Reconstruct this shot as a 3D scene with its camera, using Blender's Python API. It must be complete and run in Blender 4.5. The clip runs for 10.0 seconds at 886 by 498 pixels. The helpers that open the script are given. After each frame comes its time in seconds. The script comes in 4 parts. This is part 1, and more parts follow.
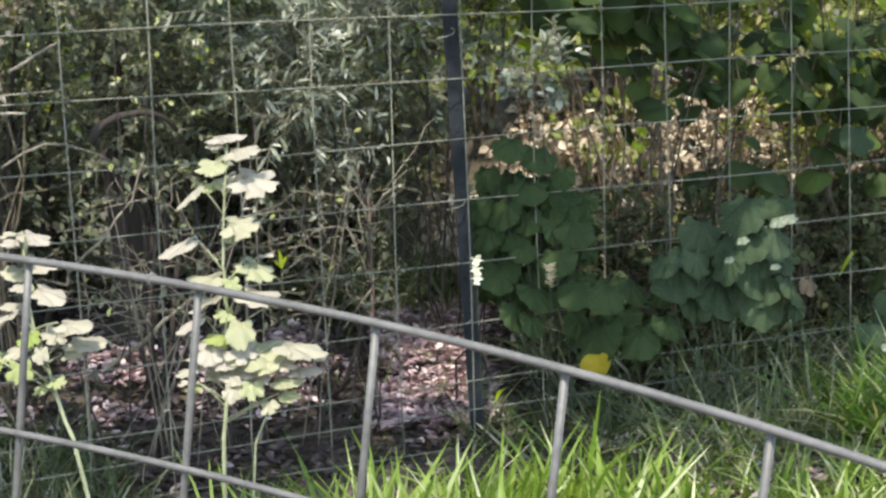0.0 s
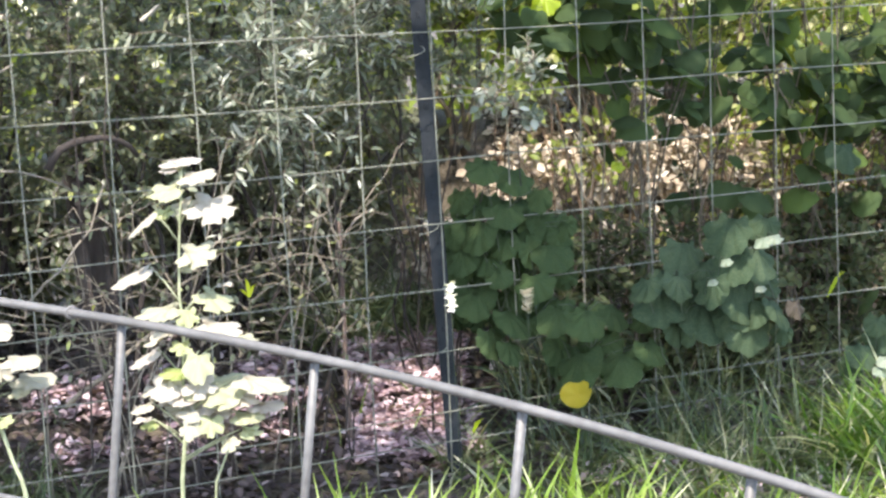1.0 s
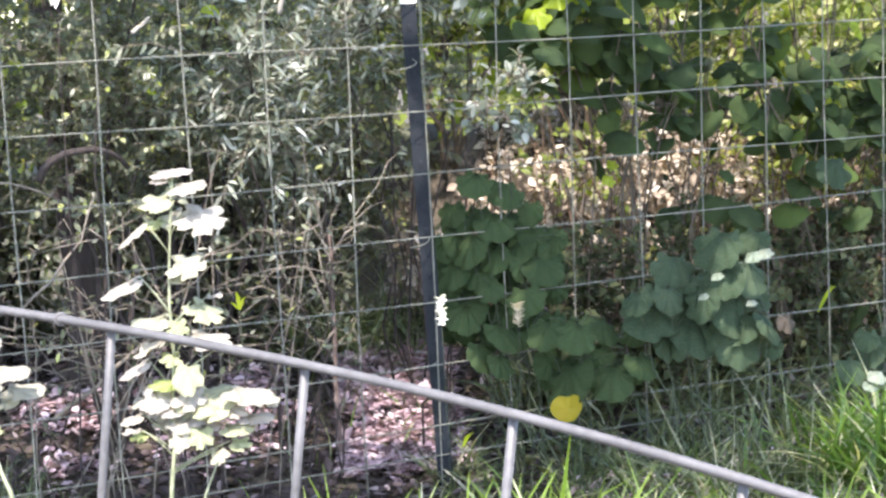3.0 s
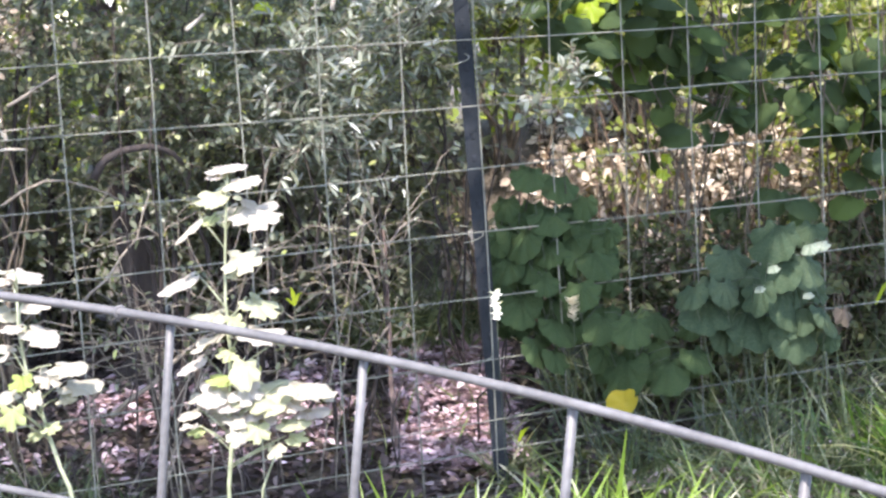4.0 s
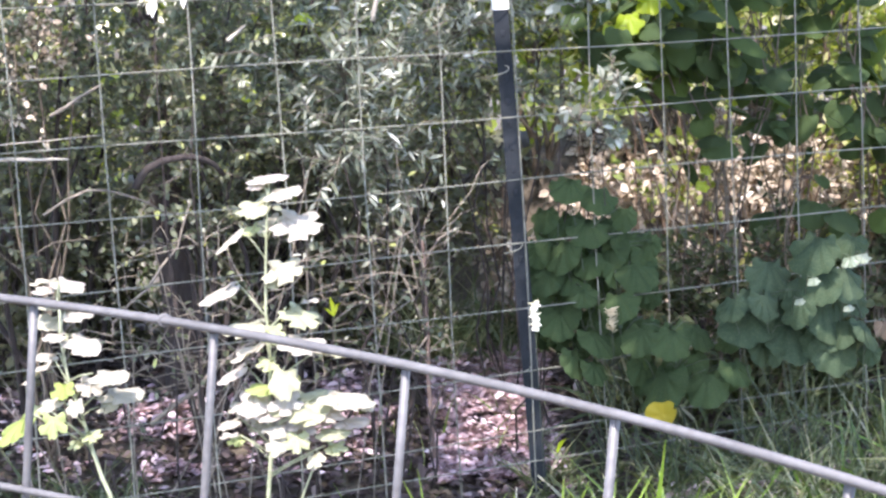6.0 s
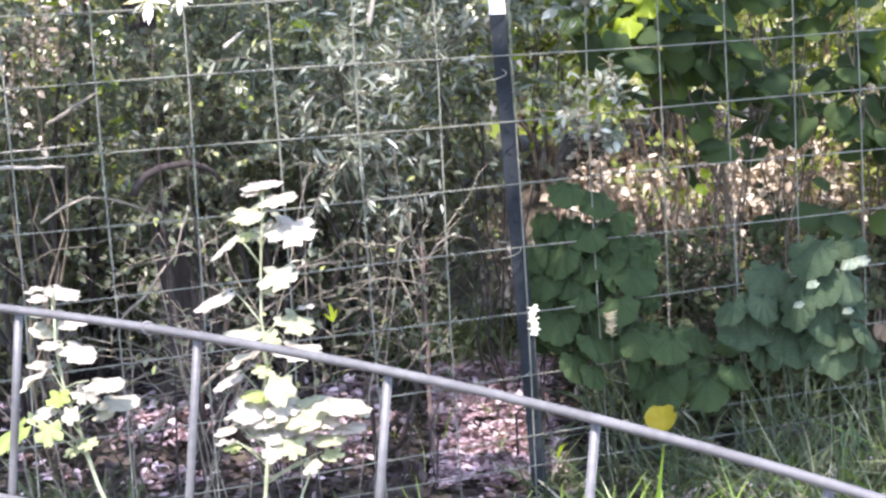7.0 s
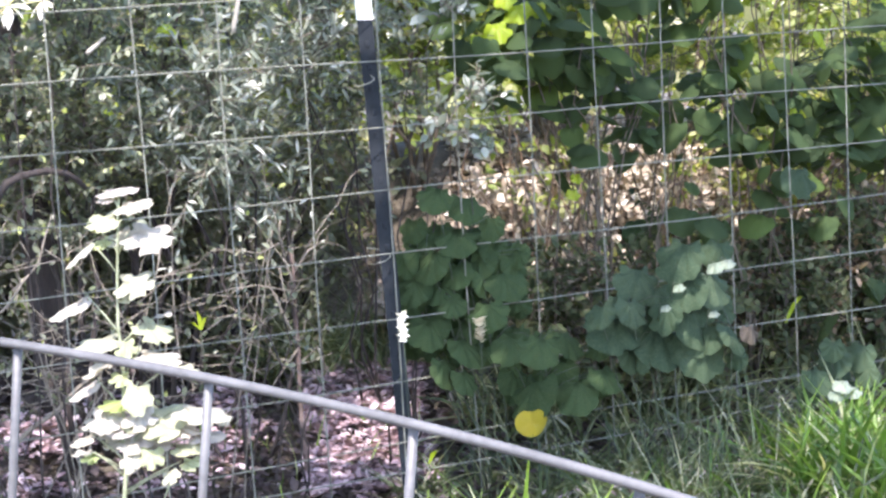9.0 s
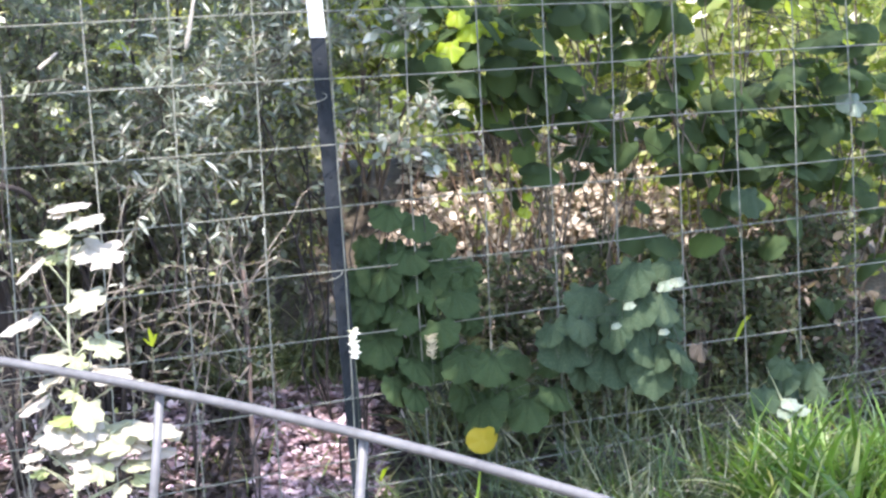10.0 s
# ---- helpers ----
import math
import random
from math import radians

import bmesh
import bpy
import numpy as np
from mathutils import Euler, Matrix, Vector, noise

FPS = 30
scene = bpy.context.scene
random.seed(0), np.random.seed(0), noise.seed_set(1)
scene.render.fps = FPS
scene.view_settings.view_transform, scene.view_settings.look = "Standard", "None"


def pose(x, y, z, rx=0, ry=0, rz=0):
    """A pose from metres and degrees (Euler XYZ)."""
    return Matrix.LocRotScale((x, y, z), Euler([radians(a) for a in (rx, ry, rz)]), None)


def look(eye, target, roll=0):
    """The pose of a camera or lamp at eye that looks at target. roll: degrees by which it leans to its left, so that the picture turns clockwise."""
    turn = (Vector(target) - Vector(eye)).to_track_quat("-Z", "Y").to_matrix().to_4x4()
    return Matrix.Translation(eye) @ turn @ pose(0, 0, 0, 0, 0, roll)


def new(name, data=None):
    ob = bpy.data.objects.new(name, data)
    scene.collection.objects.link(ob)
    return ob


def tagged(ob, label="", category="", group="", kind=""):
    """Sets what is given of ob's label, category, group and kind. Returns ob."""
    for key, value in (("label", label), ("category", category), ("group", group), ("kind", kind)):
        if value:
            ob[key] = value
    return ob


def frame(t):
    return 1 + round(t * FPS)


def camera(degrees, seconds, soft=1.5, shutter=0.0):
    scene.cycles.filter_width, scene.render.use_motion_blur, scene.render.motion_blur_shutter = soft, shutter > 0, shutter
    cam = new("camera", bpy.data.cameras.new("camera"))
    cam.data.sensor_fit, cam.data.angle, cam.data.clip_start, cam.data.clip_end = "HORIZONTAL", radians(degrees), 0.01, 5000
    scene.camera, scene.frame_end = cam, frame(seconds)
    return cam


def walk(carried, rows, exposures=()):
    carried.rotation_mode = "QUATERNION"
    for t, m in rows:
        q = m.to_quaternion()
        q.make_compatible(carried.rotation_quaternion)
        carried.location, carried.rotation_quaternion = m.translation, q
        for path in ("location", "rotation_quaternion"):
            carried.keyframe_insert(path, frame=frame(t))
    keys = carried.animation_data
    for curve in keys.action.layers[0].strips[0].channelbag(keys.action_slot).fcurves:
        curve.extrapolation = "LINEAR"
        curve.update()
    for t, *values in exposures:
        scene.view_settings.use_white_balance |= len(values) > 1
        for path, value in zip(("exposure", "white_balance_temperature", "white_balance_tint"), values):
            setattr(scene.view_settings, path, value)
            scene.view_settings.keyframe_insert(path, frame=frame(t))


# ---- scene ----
cam = camera(28.2, 10.0, soft=2.6)
PATH = [
    (0, (-1.977, -3.947, 1.073), (-1.119, -2.167, 0.763), -2.1),
    (0.2, (-1.896, -3.825, 1.047), (-1.034, -2.046, 0.744), -2.4),
    (0.5, (-1.877, -3.825, 1.048), (-0.999, -2.052, 0.755), -2.8),
    (1, (-1.875, -3.822, 1.046), (-1.002, -2.044, 0.765), -2.8),
    (1.5, (-1.871, -3.817, 1.043), (-0.989, -2.044, 0.765), -2.7),
    (2, (-1.872, -3.822, 1.045), (-0.982, -2.051, 0.774), -2.7),
    (2.2, (-1.87, -3.82, 1.044), (-0.973, -2.053, 0.779), -2.7),
    (3.3, (-1.877, -3.818, 1.035), (-1.006, -2.037, 0.77), -2.6),
    (3.5, (-1.878, -3.813, 1.034), (-1.023, -2.026, 0.765), -2.8),
    (4, (-1.878, -3.815, 1.031), (-1.047, -2.014, 0.768), -3.2),
    (4.5, (-1.88, -3.815, 1.033), (-1.053, -2.01, 0.786), -2.9),
    (5, (-1.888, -3.813, 1.033), (-1.076, -2.002, 0.785), -2.9),
    (5.5, (-1.89, -3.816, 1.033), (-1.09, -1.999, 0.79), -2.8),
    (6, (-1.885, -3.818, 1.031), (-1.091, -1.999, 0.783), -3.1),
    (7.5, (-1.8468, -3.8267, 1.029), (-1.0577, -2.0049, 0.792), -3.7),
    (8, (-1.8294, -3.825, 1.021), (-1.01, -2.0168, 0.7837), -3.8),
    (8.5, (-1.8156, -3.8297, 1.021), (-0.9792, -2.0309, 0.7732), -3.8),
    (9, (-1.8017, -3.8393, 1.022), (-0.9071, -2.0668, 0.781), -3.5),
    (9.5, (-1.8009, -3.8461, 1.015), (-0.874, -2.0902, 0.7783), -3.4),
    (10, (-1.8068, -3.8517, 1.018), (-0.8625, -2.103, 0.7958), -3.1),
]
walk(cam, [(t, look(e, g, r)) for t, e, g, r in PATH],
     [(0, 1.71, 7500, 2), (0.3, 2.08, 7400, 4), (1, 2.33, 7250, 8), (2, 2.39, 7100, 11), (3.5, 2.45, 6850, 14), (5.5, 2.46, 6700, 17),
      (7.5, 2.46, 6600, 17), (10, 2.53, 6550, 14)])

# ---- light ----
SUN = Vector((-0.30, -0.45, 0.84)).normalized()      # direction towards the sun
world = bpy.data.worlds.new("sky")
scene.world = world
world.use_nodes = True
nt = world.node_tree
sky = nt.nodes.new("ShaderNodeTexSky")
sky.sky_type, sky.sun_disc = "NISHITA", False
sky.sun_elevation = math.asin(SUN.z)
sky.sun_rotation = math.atan2(SUN.x, SUN.y)
back = nt.nodes["Background"]
back.inputs["Strength"].default_value = 0.15
nt.links.new(sky.outputs[0], back.inputs["Color"])
lamp = bpy.data.lights.new("sun", "SUN")
lamp.energy, lamp.angle, lamp.color = 2.0, radians(0.53), (1.0, 0.95, 0.88)
sun = new("sun", lamp)
sun.matrix_world = look(SUN * 20, (0, 0, 0))

rng = np.random.default_rng(7)


# ---- materials ----
def material(name):
    m = bpy.data.materials.new(name)
    m.use_nodes = True
    m.node_tree.nodes.clear()
    return m, m.node_tree


def node(tree, kind, **settings):
    n = tree.nodes.new(kind)
    for key, value in settings.items():
        n.inputs[key].default_value = value
    return n


def ramp(tree, fac, stops):
    r = tree.nodes.new("ShaderNodeValToRGB")
    el = r.color_ramp.elements
    while len(el) < len(stops):
        el.new(0.5)
    for e, (p, c) in zip(el, stops):
        e.position, e.color = p, (*c, 1)
    tree.links.new(fac, r.inputs[0])
    return r.outputs[0]


def mixed(tree, fac, a, b):
    m = tree.nodes.new("ShaderNodeMix")
    m.data_type = "RGBA"
    for sock, v in ((m.inputs[0], fac), (m.inputs[6], a), (m.inputs[7], b)):
        if isinstance(v, (int, float)):
            sock.default_value = v
        elif isinstance(v, tuple):
            sock.default_value = (*v, 1)
        else:
            tree.links.new(v, sock)
    return m.outputs[2]


def leaf_material(name, stops, through_light=0.35, rough=0.45, piece=False, spots=(0.25, 0.2, 0.08), spot_amount=0.25, scale=60, sheen=0.5):
    """Leaf tissue: coloured by leaf, blotched, glossy on top, and letting light through."""
    m, t = material(name)
    if piece:
        rnd = t.nodes.new("ShaderNodeObjectInfo").outputs["Random"]
    else:
        rnd = t.nodes.new("ShaderNodeNewGeometry").outputs["Random Per Island"]
    base = ramp(t, rnd, stops)
    pos = t.nodes.new("ShaderNodeTexCoord")
    nz = node(t, "ShaderNodeTexNoise", Scale=scale, Detail=4.0)
    t.links.new(pos.outputs["Object"], nz.inputs["Vector"])
    blotch = ramp(t, nz.outputs["Fac"], [(0.45, (0, 0, 0)), (0.75, (1, 1, 1))])
    mult = t.nodes.new("ShaderNodeMath")
    mult.operation = "MULTIPLY"
    mult.inputs[1].default_value = spot_amount
    t.links.new(blotch, mult.inputs[0])
    col = mixed(t, mult.outputs[0], base, spots)
    p = node(t, "ShaderNodeBsdfPrincipled", Roughness=rough)
    p.inputs["Specular IOR Level"].default_value = sheen
    t.links.new(col, p.inputs["Base Color"])
    bump = node(t, "ShaderNodeBump", Strength=0.25, Distance=0.003)
    t.links.new(nz.outputs["Fac"], bump.inputs["Height"])
    t.links.new(bump.outputs[0], p.inputs["Normal"])
    tr = t.nodes.new("ShaderNodeBsdfTranslucent")
    warm = t.nodes.new("ShaderNodeMix")
    warm.data_type, warm.blend_type = "RGBA", "MULTIPLY"
    warm.inputs[0].default_value = 1.0
    warm.inputs[7].default_value = (1.9, 1.75, 0.7, 1)
    t.links.new(col, warm.inputs[6])
    t.links.new(warm.outputs[2], tr.inputs["Color"])
    mx = t.nodes.new("ShaderNodeMixShader")
    mx.inputs[0].default_value = through_light
    t.links.new(p.outputs[0], mx.inputs[1])
    t.links.new(tr.outputs[0], mx.inputs[2])
    out = t.nodes.new("ShaderNodeOutputMaterial")
    t.links.new(mx.outputs[0], out.inputs[0])
    return m


def solid_material(name, a, b, rough=0.7, metal=0.0, scale=40, bump=0.4, depth=0.003, stretch=(1, 1, 1), sheen=0.5):
    m, t = material(name)
    pos = t.nodes.new("ShaderNodeTexCoord")
    mp = node(t, "ShaderNodeMapping", Scale=stretch)
    t.links.new(pos.outputs["Object"], mp.inputs["Vector"])
    n1 = node(t, "ShaderNodeTexNoise", Scale=scale, Detail=6.0)
    n2 = node(t, "ShaderNodeTexNoise", Scale=scale * 0.13, Detail=3.0)
    for n in (n1, n2):
        t.links.new(mp.outputs[0], n.inputs["Vector"])
    add = t.nodes.new("ShaderNodeMath")
    add.operation = "MULTIPLY_ADD"
    add.inputs[1].default_value, add.inputs[2].default_value = 0.6, 0.0
    t.links.new(n1.outputs["Fac"], add.inputs[0])
    t.links.new(n2.outputs["Fac"], add.inputs[2])
    col = ramp(t, add.outputs[0], [(0.55, a), (1.0, b)])
    p = node(t, "ShaderNodeBsdfPrincipled", Roughness=rough, Metallic=metal)
    p.inputs["Specular IOR Level"].default_value = sheen
    t.links.new(col, p.inputs["Base Color"])
    bp = node(t, "ShaderNodeBump", Strength=bump, Distance=depth)
    t.links.new(n1.outputs["Fac"], bp.inputs["Height"])
    t.links.new(bp.outputs[0], p.inputs["Normal"])
    out = t.nodes.new("ShaderNodeOutputMaterial")
    t.links.new(p.outputs[0], out.inputs[0])
    return m


M_GROUND = solid_material("soil and dry grass", (0.050, 0.041, 0.034), (0.135, 0.112, 0.086), 0.95, scale=60, bump=0.9, depth=0.02)
M_WIRE = solid_material("galvanised wire", (0.14, 0.14, 0.12), (0.25, 0.25, 0.215), 0.65, 0.1, scale=300, bump=0.2, depth=0.0005)
M_PANEL = solid_material("weathered galvanised rod", (0.08, 0.078, 0.084), (0.15, 0.146, 0.154), 0.55, 0.15, scale=120, bump=0.3, depth=0.0006)
M_POST = solid_material("dark painted steel", (0.011, 0.014, 0.019), (0.021, 0.025, 0.033), 0.8, 0.0, scale=80, bump=0.3, depth=0.001, sheen=0.2)
M_TIP = solid_material("white post paint", (0.66, 0.66, 0.68), (0.85, 0.85, 0.86), 0.5, scale=60)
M_BARK = solid_material("grey bark", (0.10, 0.08, 0.065), (0.30, 0.25, 0.21), 0.9, scale=70, bump=0.9, depth=0.006, stretch=(1, 1, 0.25))
M_DARKBARK = solid_material("dark bark", (0.022, 0.017, 0.019), (0.065, 0.050, 0.047), 0.9, scale=60, bump=1.0, depth=0.01, stretch=(1, 1, 0.25))
M_PALEWOOD = solid_material("bleached dead wood", (0.22, 0.20, 0.175), (0.42, 0.38, 0.34), 0.85, scale=80, bump=0.6, depth=0.003)
M_BROWNSTEM = solid_material("brown dry stem", (0.05, 0.040, 0.032), (0.17, 0.135, 0.105), 0.85, scale=60, bump=0.5)
M_DRYSTEM = solid_material("reddish dry stem", (0.075, 0.046, 0.032), (0.21, 0.135, 0.095), 0.85, scale=60, bump=0.5)
M_STALK = solid_material("pale green stalk", (0.16, 0.18, 0.10), (0.38, 0.40, 0.28), 0.55, scale=60, bump=0.3)
M_DARKSTEM = solid_material("dark green leaf stem", (0.026, 0.038, 0.022), (0.055, 0.072, 0.04), 0.6, scale=60, bump=0.3)
M_TWIG = solid_material("shrub twig", (0.085, 0.072, 0.06), (0.28, 0.24, 0.205), 0.85, scale=60, bump=0.5)

M_HOLLY = leaf_material("pale hairy leaf", [(0, (0.30, 0.31, 0.205)), (0.25, (0.325, 0.305, 0.262)), (1, (0.365, 0.325, 0.325))], 0.13, 0.6, True, (0.28, 0.30, 0.18), 0.35, 70)
M_HOLLYGREEN = leaf_material("yellow-green hairy leaf", [(0, (0.235, 0.295, 0.085)), (0.4, (0.30, 0.345, 0.16)), (1, (0.355, 0.375, 0.25))], 0.25, 0.6, True, (0.20, 0.27, 0.08), 0.4, 70)
M_MALLOW = leaf_material("dull green mallow leaf", [(0, (0.031, 0.054, 0.025)), (0.5, (0.036, 0.061, 0.028)), (1, (0.042, 0.070, 0.031))], 0.15, 0.9, True, (0.10, 0.11, 0.06), 0.45, 38, 0.08)
M_PALEMALLOW = leaf_material("pale blue-green mallow leaf", [(0, (0.030, 0.053, 0.031)), (0.5, (0.037, 0.062, 0.036)), (1, (0.046, 0.072, 0.044))], 0.15, 0.8, True, (0.14, 0.16, 0.10), 0.4, 38, 0.15)
M_VINE = leaf_material("vine leaf", [(0, (0.038, 0.062, 0.032)), (0.6, (0.050, 0.082, 0.036)), (0.92, (0.062, 0.10, 0.036)), (1, (0.085, 0.13, 0.034))], 0.34, 0.75, True, (0.09, 0.10, 0.03), 0.3, 50, 0.15)
# pale upper stops paint sun glints onto some of the leaves
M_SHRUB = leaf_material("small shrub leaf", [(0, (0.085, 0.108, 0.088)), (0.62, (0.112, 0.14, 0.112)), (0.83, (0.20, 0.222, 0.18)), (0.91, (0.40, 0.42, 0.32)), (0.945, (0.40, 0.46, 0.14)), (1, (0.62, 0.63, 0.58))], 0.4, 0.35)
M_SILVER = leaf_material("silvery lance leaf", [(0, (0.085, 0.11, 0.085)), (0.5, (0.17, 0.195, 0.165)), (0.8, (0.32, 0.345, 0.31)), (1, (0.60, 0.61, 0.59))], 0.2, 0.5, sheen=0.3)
M_CANOPY = leaf_material("tree crown leaf", [(0, (0.04, 0.09, 0.03)), (1, (0.10, 0.16, 0.05))], 0.3, 0.4)
M_FAR = leaf_material("sunny yellow-green leaf", [(0, (0.10, 0.15, 0.03)), (0.6, (0.21, 0.27, 0.055)), (0.85, (0.36, 0.38, 0.16)), (1, (0.52, 0.50, 0.36))], 0.45, 0.5)
M_GRASS = leaf_material("grass blade", [(0, (0.045, 0.10, 0.02)), (0.5, (0.09, 0.18, 0.033)), (0.82, (0.155, 0.28, 0.062)), (1, (0.45, 0.45, 0.30))], 0.4, 0.35)
# brighter grass copy: strong sunlight is put into the blade colour
M_SUNGRASS = leaf_material("young yellow-green grass blade", [(0, (0.10, 0.17, 0.028)), (0.5, (0.17, 0.27, 0.05)), (0.85, (0.26, 0.36, 0.10)), (1, (0.52, 0.52, 0.40))], 0.42, 0.35)
M_STRAW = leaf_material("bleached dry blade", [(0, (0.42, 0.40, 0.34)), (1, (0.62, 0.60, 0.54))], 0.25, 0.6)
M_DULLGRASS = leaf_material("thin dry grass", [(0, (0.042, 0.070, 0.032)), (0.5, (0.080, 0.115, 0.055)), (0.84, (0.14, 0.165, 0.095)), (1, (0.44, 0.43, 0.36))], 0.3, 0.45)
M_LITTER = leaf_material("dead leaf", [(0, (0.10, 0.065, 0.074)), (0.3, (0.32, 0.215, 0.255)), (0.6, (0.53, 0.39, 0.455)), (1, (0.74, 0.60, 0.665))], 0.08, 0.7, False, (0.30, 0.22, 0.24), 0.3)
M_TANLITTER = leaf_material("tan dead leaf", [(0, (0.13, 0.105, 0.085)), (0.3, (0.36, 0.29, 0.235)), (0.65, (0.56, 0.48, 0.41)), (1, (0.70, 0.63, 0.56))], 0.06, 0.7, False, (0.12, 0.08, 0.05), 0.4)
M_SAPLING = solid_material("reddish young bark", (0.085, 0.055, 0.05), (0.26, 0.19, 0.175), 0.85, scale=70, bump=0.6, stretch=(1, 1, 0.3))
# darker litter for shaded ground: the shade is put into its colour
M_SHADELITTER = leaf_material("damp leaf mould", [(0, (0.037, 0.026, 0.030)), (0.5, (0.063, 0.045, 0.050)), (0.93, (0.115, 0.085, 0.090)), (1, (0.44, 0.36, 0.385))], 0.1, 0.75, False, (0.06, 0.045, 0.04), 0.4)
M_RUST = leaf_material("russet dead foliage", [(0, (0.09, 0.055, 0.042)), (0.6, (0.20, 0.135, 0.10)), (1, (0.38, 0.30, 0.24))], 0.25, 0.7)
M_WEED = leaf_material("dark weed leaf", [(0, (0.042, 0.058, 0.034)), (0.7, (0.064, 0.084, 0.048)), (1, (0.10, 0.115, 0.065))], 0.2, 0.8, sheen=0.1)
M_UNDER = leaf_material("dull undergrowth leaf", [(0, (0.098, 0.108, 0.080)), (0.8, (0.135, 0.148, 0.112)), (1, (0.20, 0.21, 0.15))], 0.3, 0.7, sheen=0.2)
M_YELLOW = leaf_material("yellowed leaf", [(0, (0.36, 0.285, 0.02)), (1, (0.40, 0.315, 0.025))], 0.3, 0.6, True, (0.36, 0.27, 0.03), 0.25, 40)
M_ORANGE = leaf_material("withered orange leaf", [(0, (0.50, 0.24, 0.07)), (1, (0.55, 0.28, 0.08))], 0.35, 0.6, True)
M_DRYLEAF = leaf_material("withered brown leaf", [(0, (0.06, 0.044, 0.036)), (1, (0.075, 0.055, 0.044))], 0.2, 0.7, True)
M_SEED = leaf_material("pale seed scale", [(0, (0.46, 0.43, 0.41)), (1, (0.74, 0.71, 0.71))], 0.1, 0.7, True)
# sun glints on leaves are painted as a pale leaf colour
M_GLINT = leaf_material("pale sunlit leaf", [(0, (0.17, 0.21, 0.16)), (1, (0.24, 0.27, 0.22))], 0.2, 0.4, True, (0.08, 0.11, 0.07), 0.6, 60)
M_PETAL = leaf_material("white petal", [(0, (0.80, 0.80, 0.80)), (1, (0.86, 0.86, 0.86))], 0.25, 0.5, True, (0.7, 0.7, 0.62), 0.2)
M_LIME = leaf_material("yellow green shoot", [(0, (0.27, 0.37, 0.02)), (1, (0.36, 0.44, 0.04))], 0.45, 0.4, True)


# ---- mesh helpers ----
def mesh_of(name, verts, faces, mat, smooth=True):
    me = bpy.data.meshes.new(name)
    me.from_pydata([tuple(v) for v in verts], [], faces)
    me.materials.append(mat)
    if smooth:
        me.polygons.foreach_set("use_smooth", [True] * len(me.polygons))
    me.update()
    return me


def thing(name, label, category, at=(0, 0, 0), group="", kind=""):
    ob = new(name)
    ob.location = at
    ob.empty_display_size = 0.05
    return tagged(ob, label, category, group, kind)


def part(name, me, parent, label="", m=None):
    ob = new(name, me)
    ob.parent = parent
    if m is not None:
        ob.matrix_basis = m
    return tagged(ob, label) if label else ob


def tube_data(points, radii, sides=6, start=0):
    """Vertices and faces of a round rod along a line of points, closed at both ends."""
    pts = [Vector(p) for p in points]
    verts, faces = [], []
    u = None
    for i, p in enumerate(pts):
        d = (pts[min(i + 1, len(pts) - 1)] - pts[max(i - 1, 0)]).normalized()
        if u is None:
            u = d.orthogonal().normalized()
        u = (u - d * u.dot(d)).normalized()
        w = d.cross(u)
        r = radii[i] if isinstance(radii, (list, tuple)) else radii
        for k in range(sides):
            a = 2 * math.pi * k / sides
            verts.append(p + (u * math.cos(a) + w * math.sin(a)) * r)
    for i in range(len(pts) - 1):
        for k in range(sides):
            a, b = start + i * sides + k, start + i * sides + (k + 1) % sides
            faces.append((a, b, b + sides, a + sides))
    faces.append(tuple(start + k for k in reversed(range(sides))))
    faces.append(tuple(start + (len(pts) - 1) * sides + k for k in range(sides)))
    return verts, faces


def tubes(name, lines, mat, sides=5):
    verts, faces = [], []
    for points, radii in lines:
        v, f = tube_data(points, radii, sides, len(verts))
        verts += v
        faces += f
    return mesh_of(name, verts, faces, mat)


def bend(a, b, sag=0.0, wobble=0.0, n=6, seed=0):
    """Points on a slightly crooked line from a to b."""
    r = random.Random(seed)
    a, b = Vector(a), Vector(b)
    out = []
    for i in range(n + 1):
        s = i / n
        p = a.lerp(b, s)
        p.z -= sag * 4 * s * (1 - s)
        if 0 < i < n:
            p += Vector((r.uniform(-1, 1), r.uniform(-1, 1), r.uniform(-1, 1))) * wobble
        out.append(p)
    return out


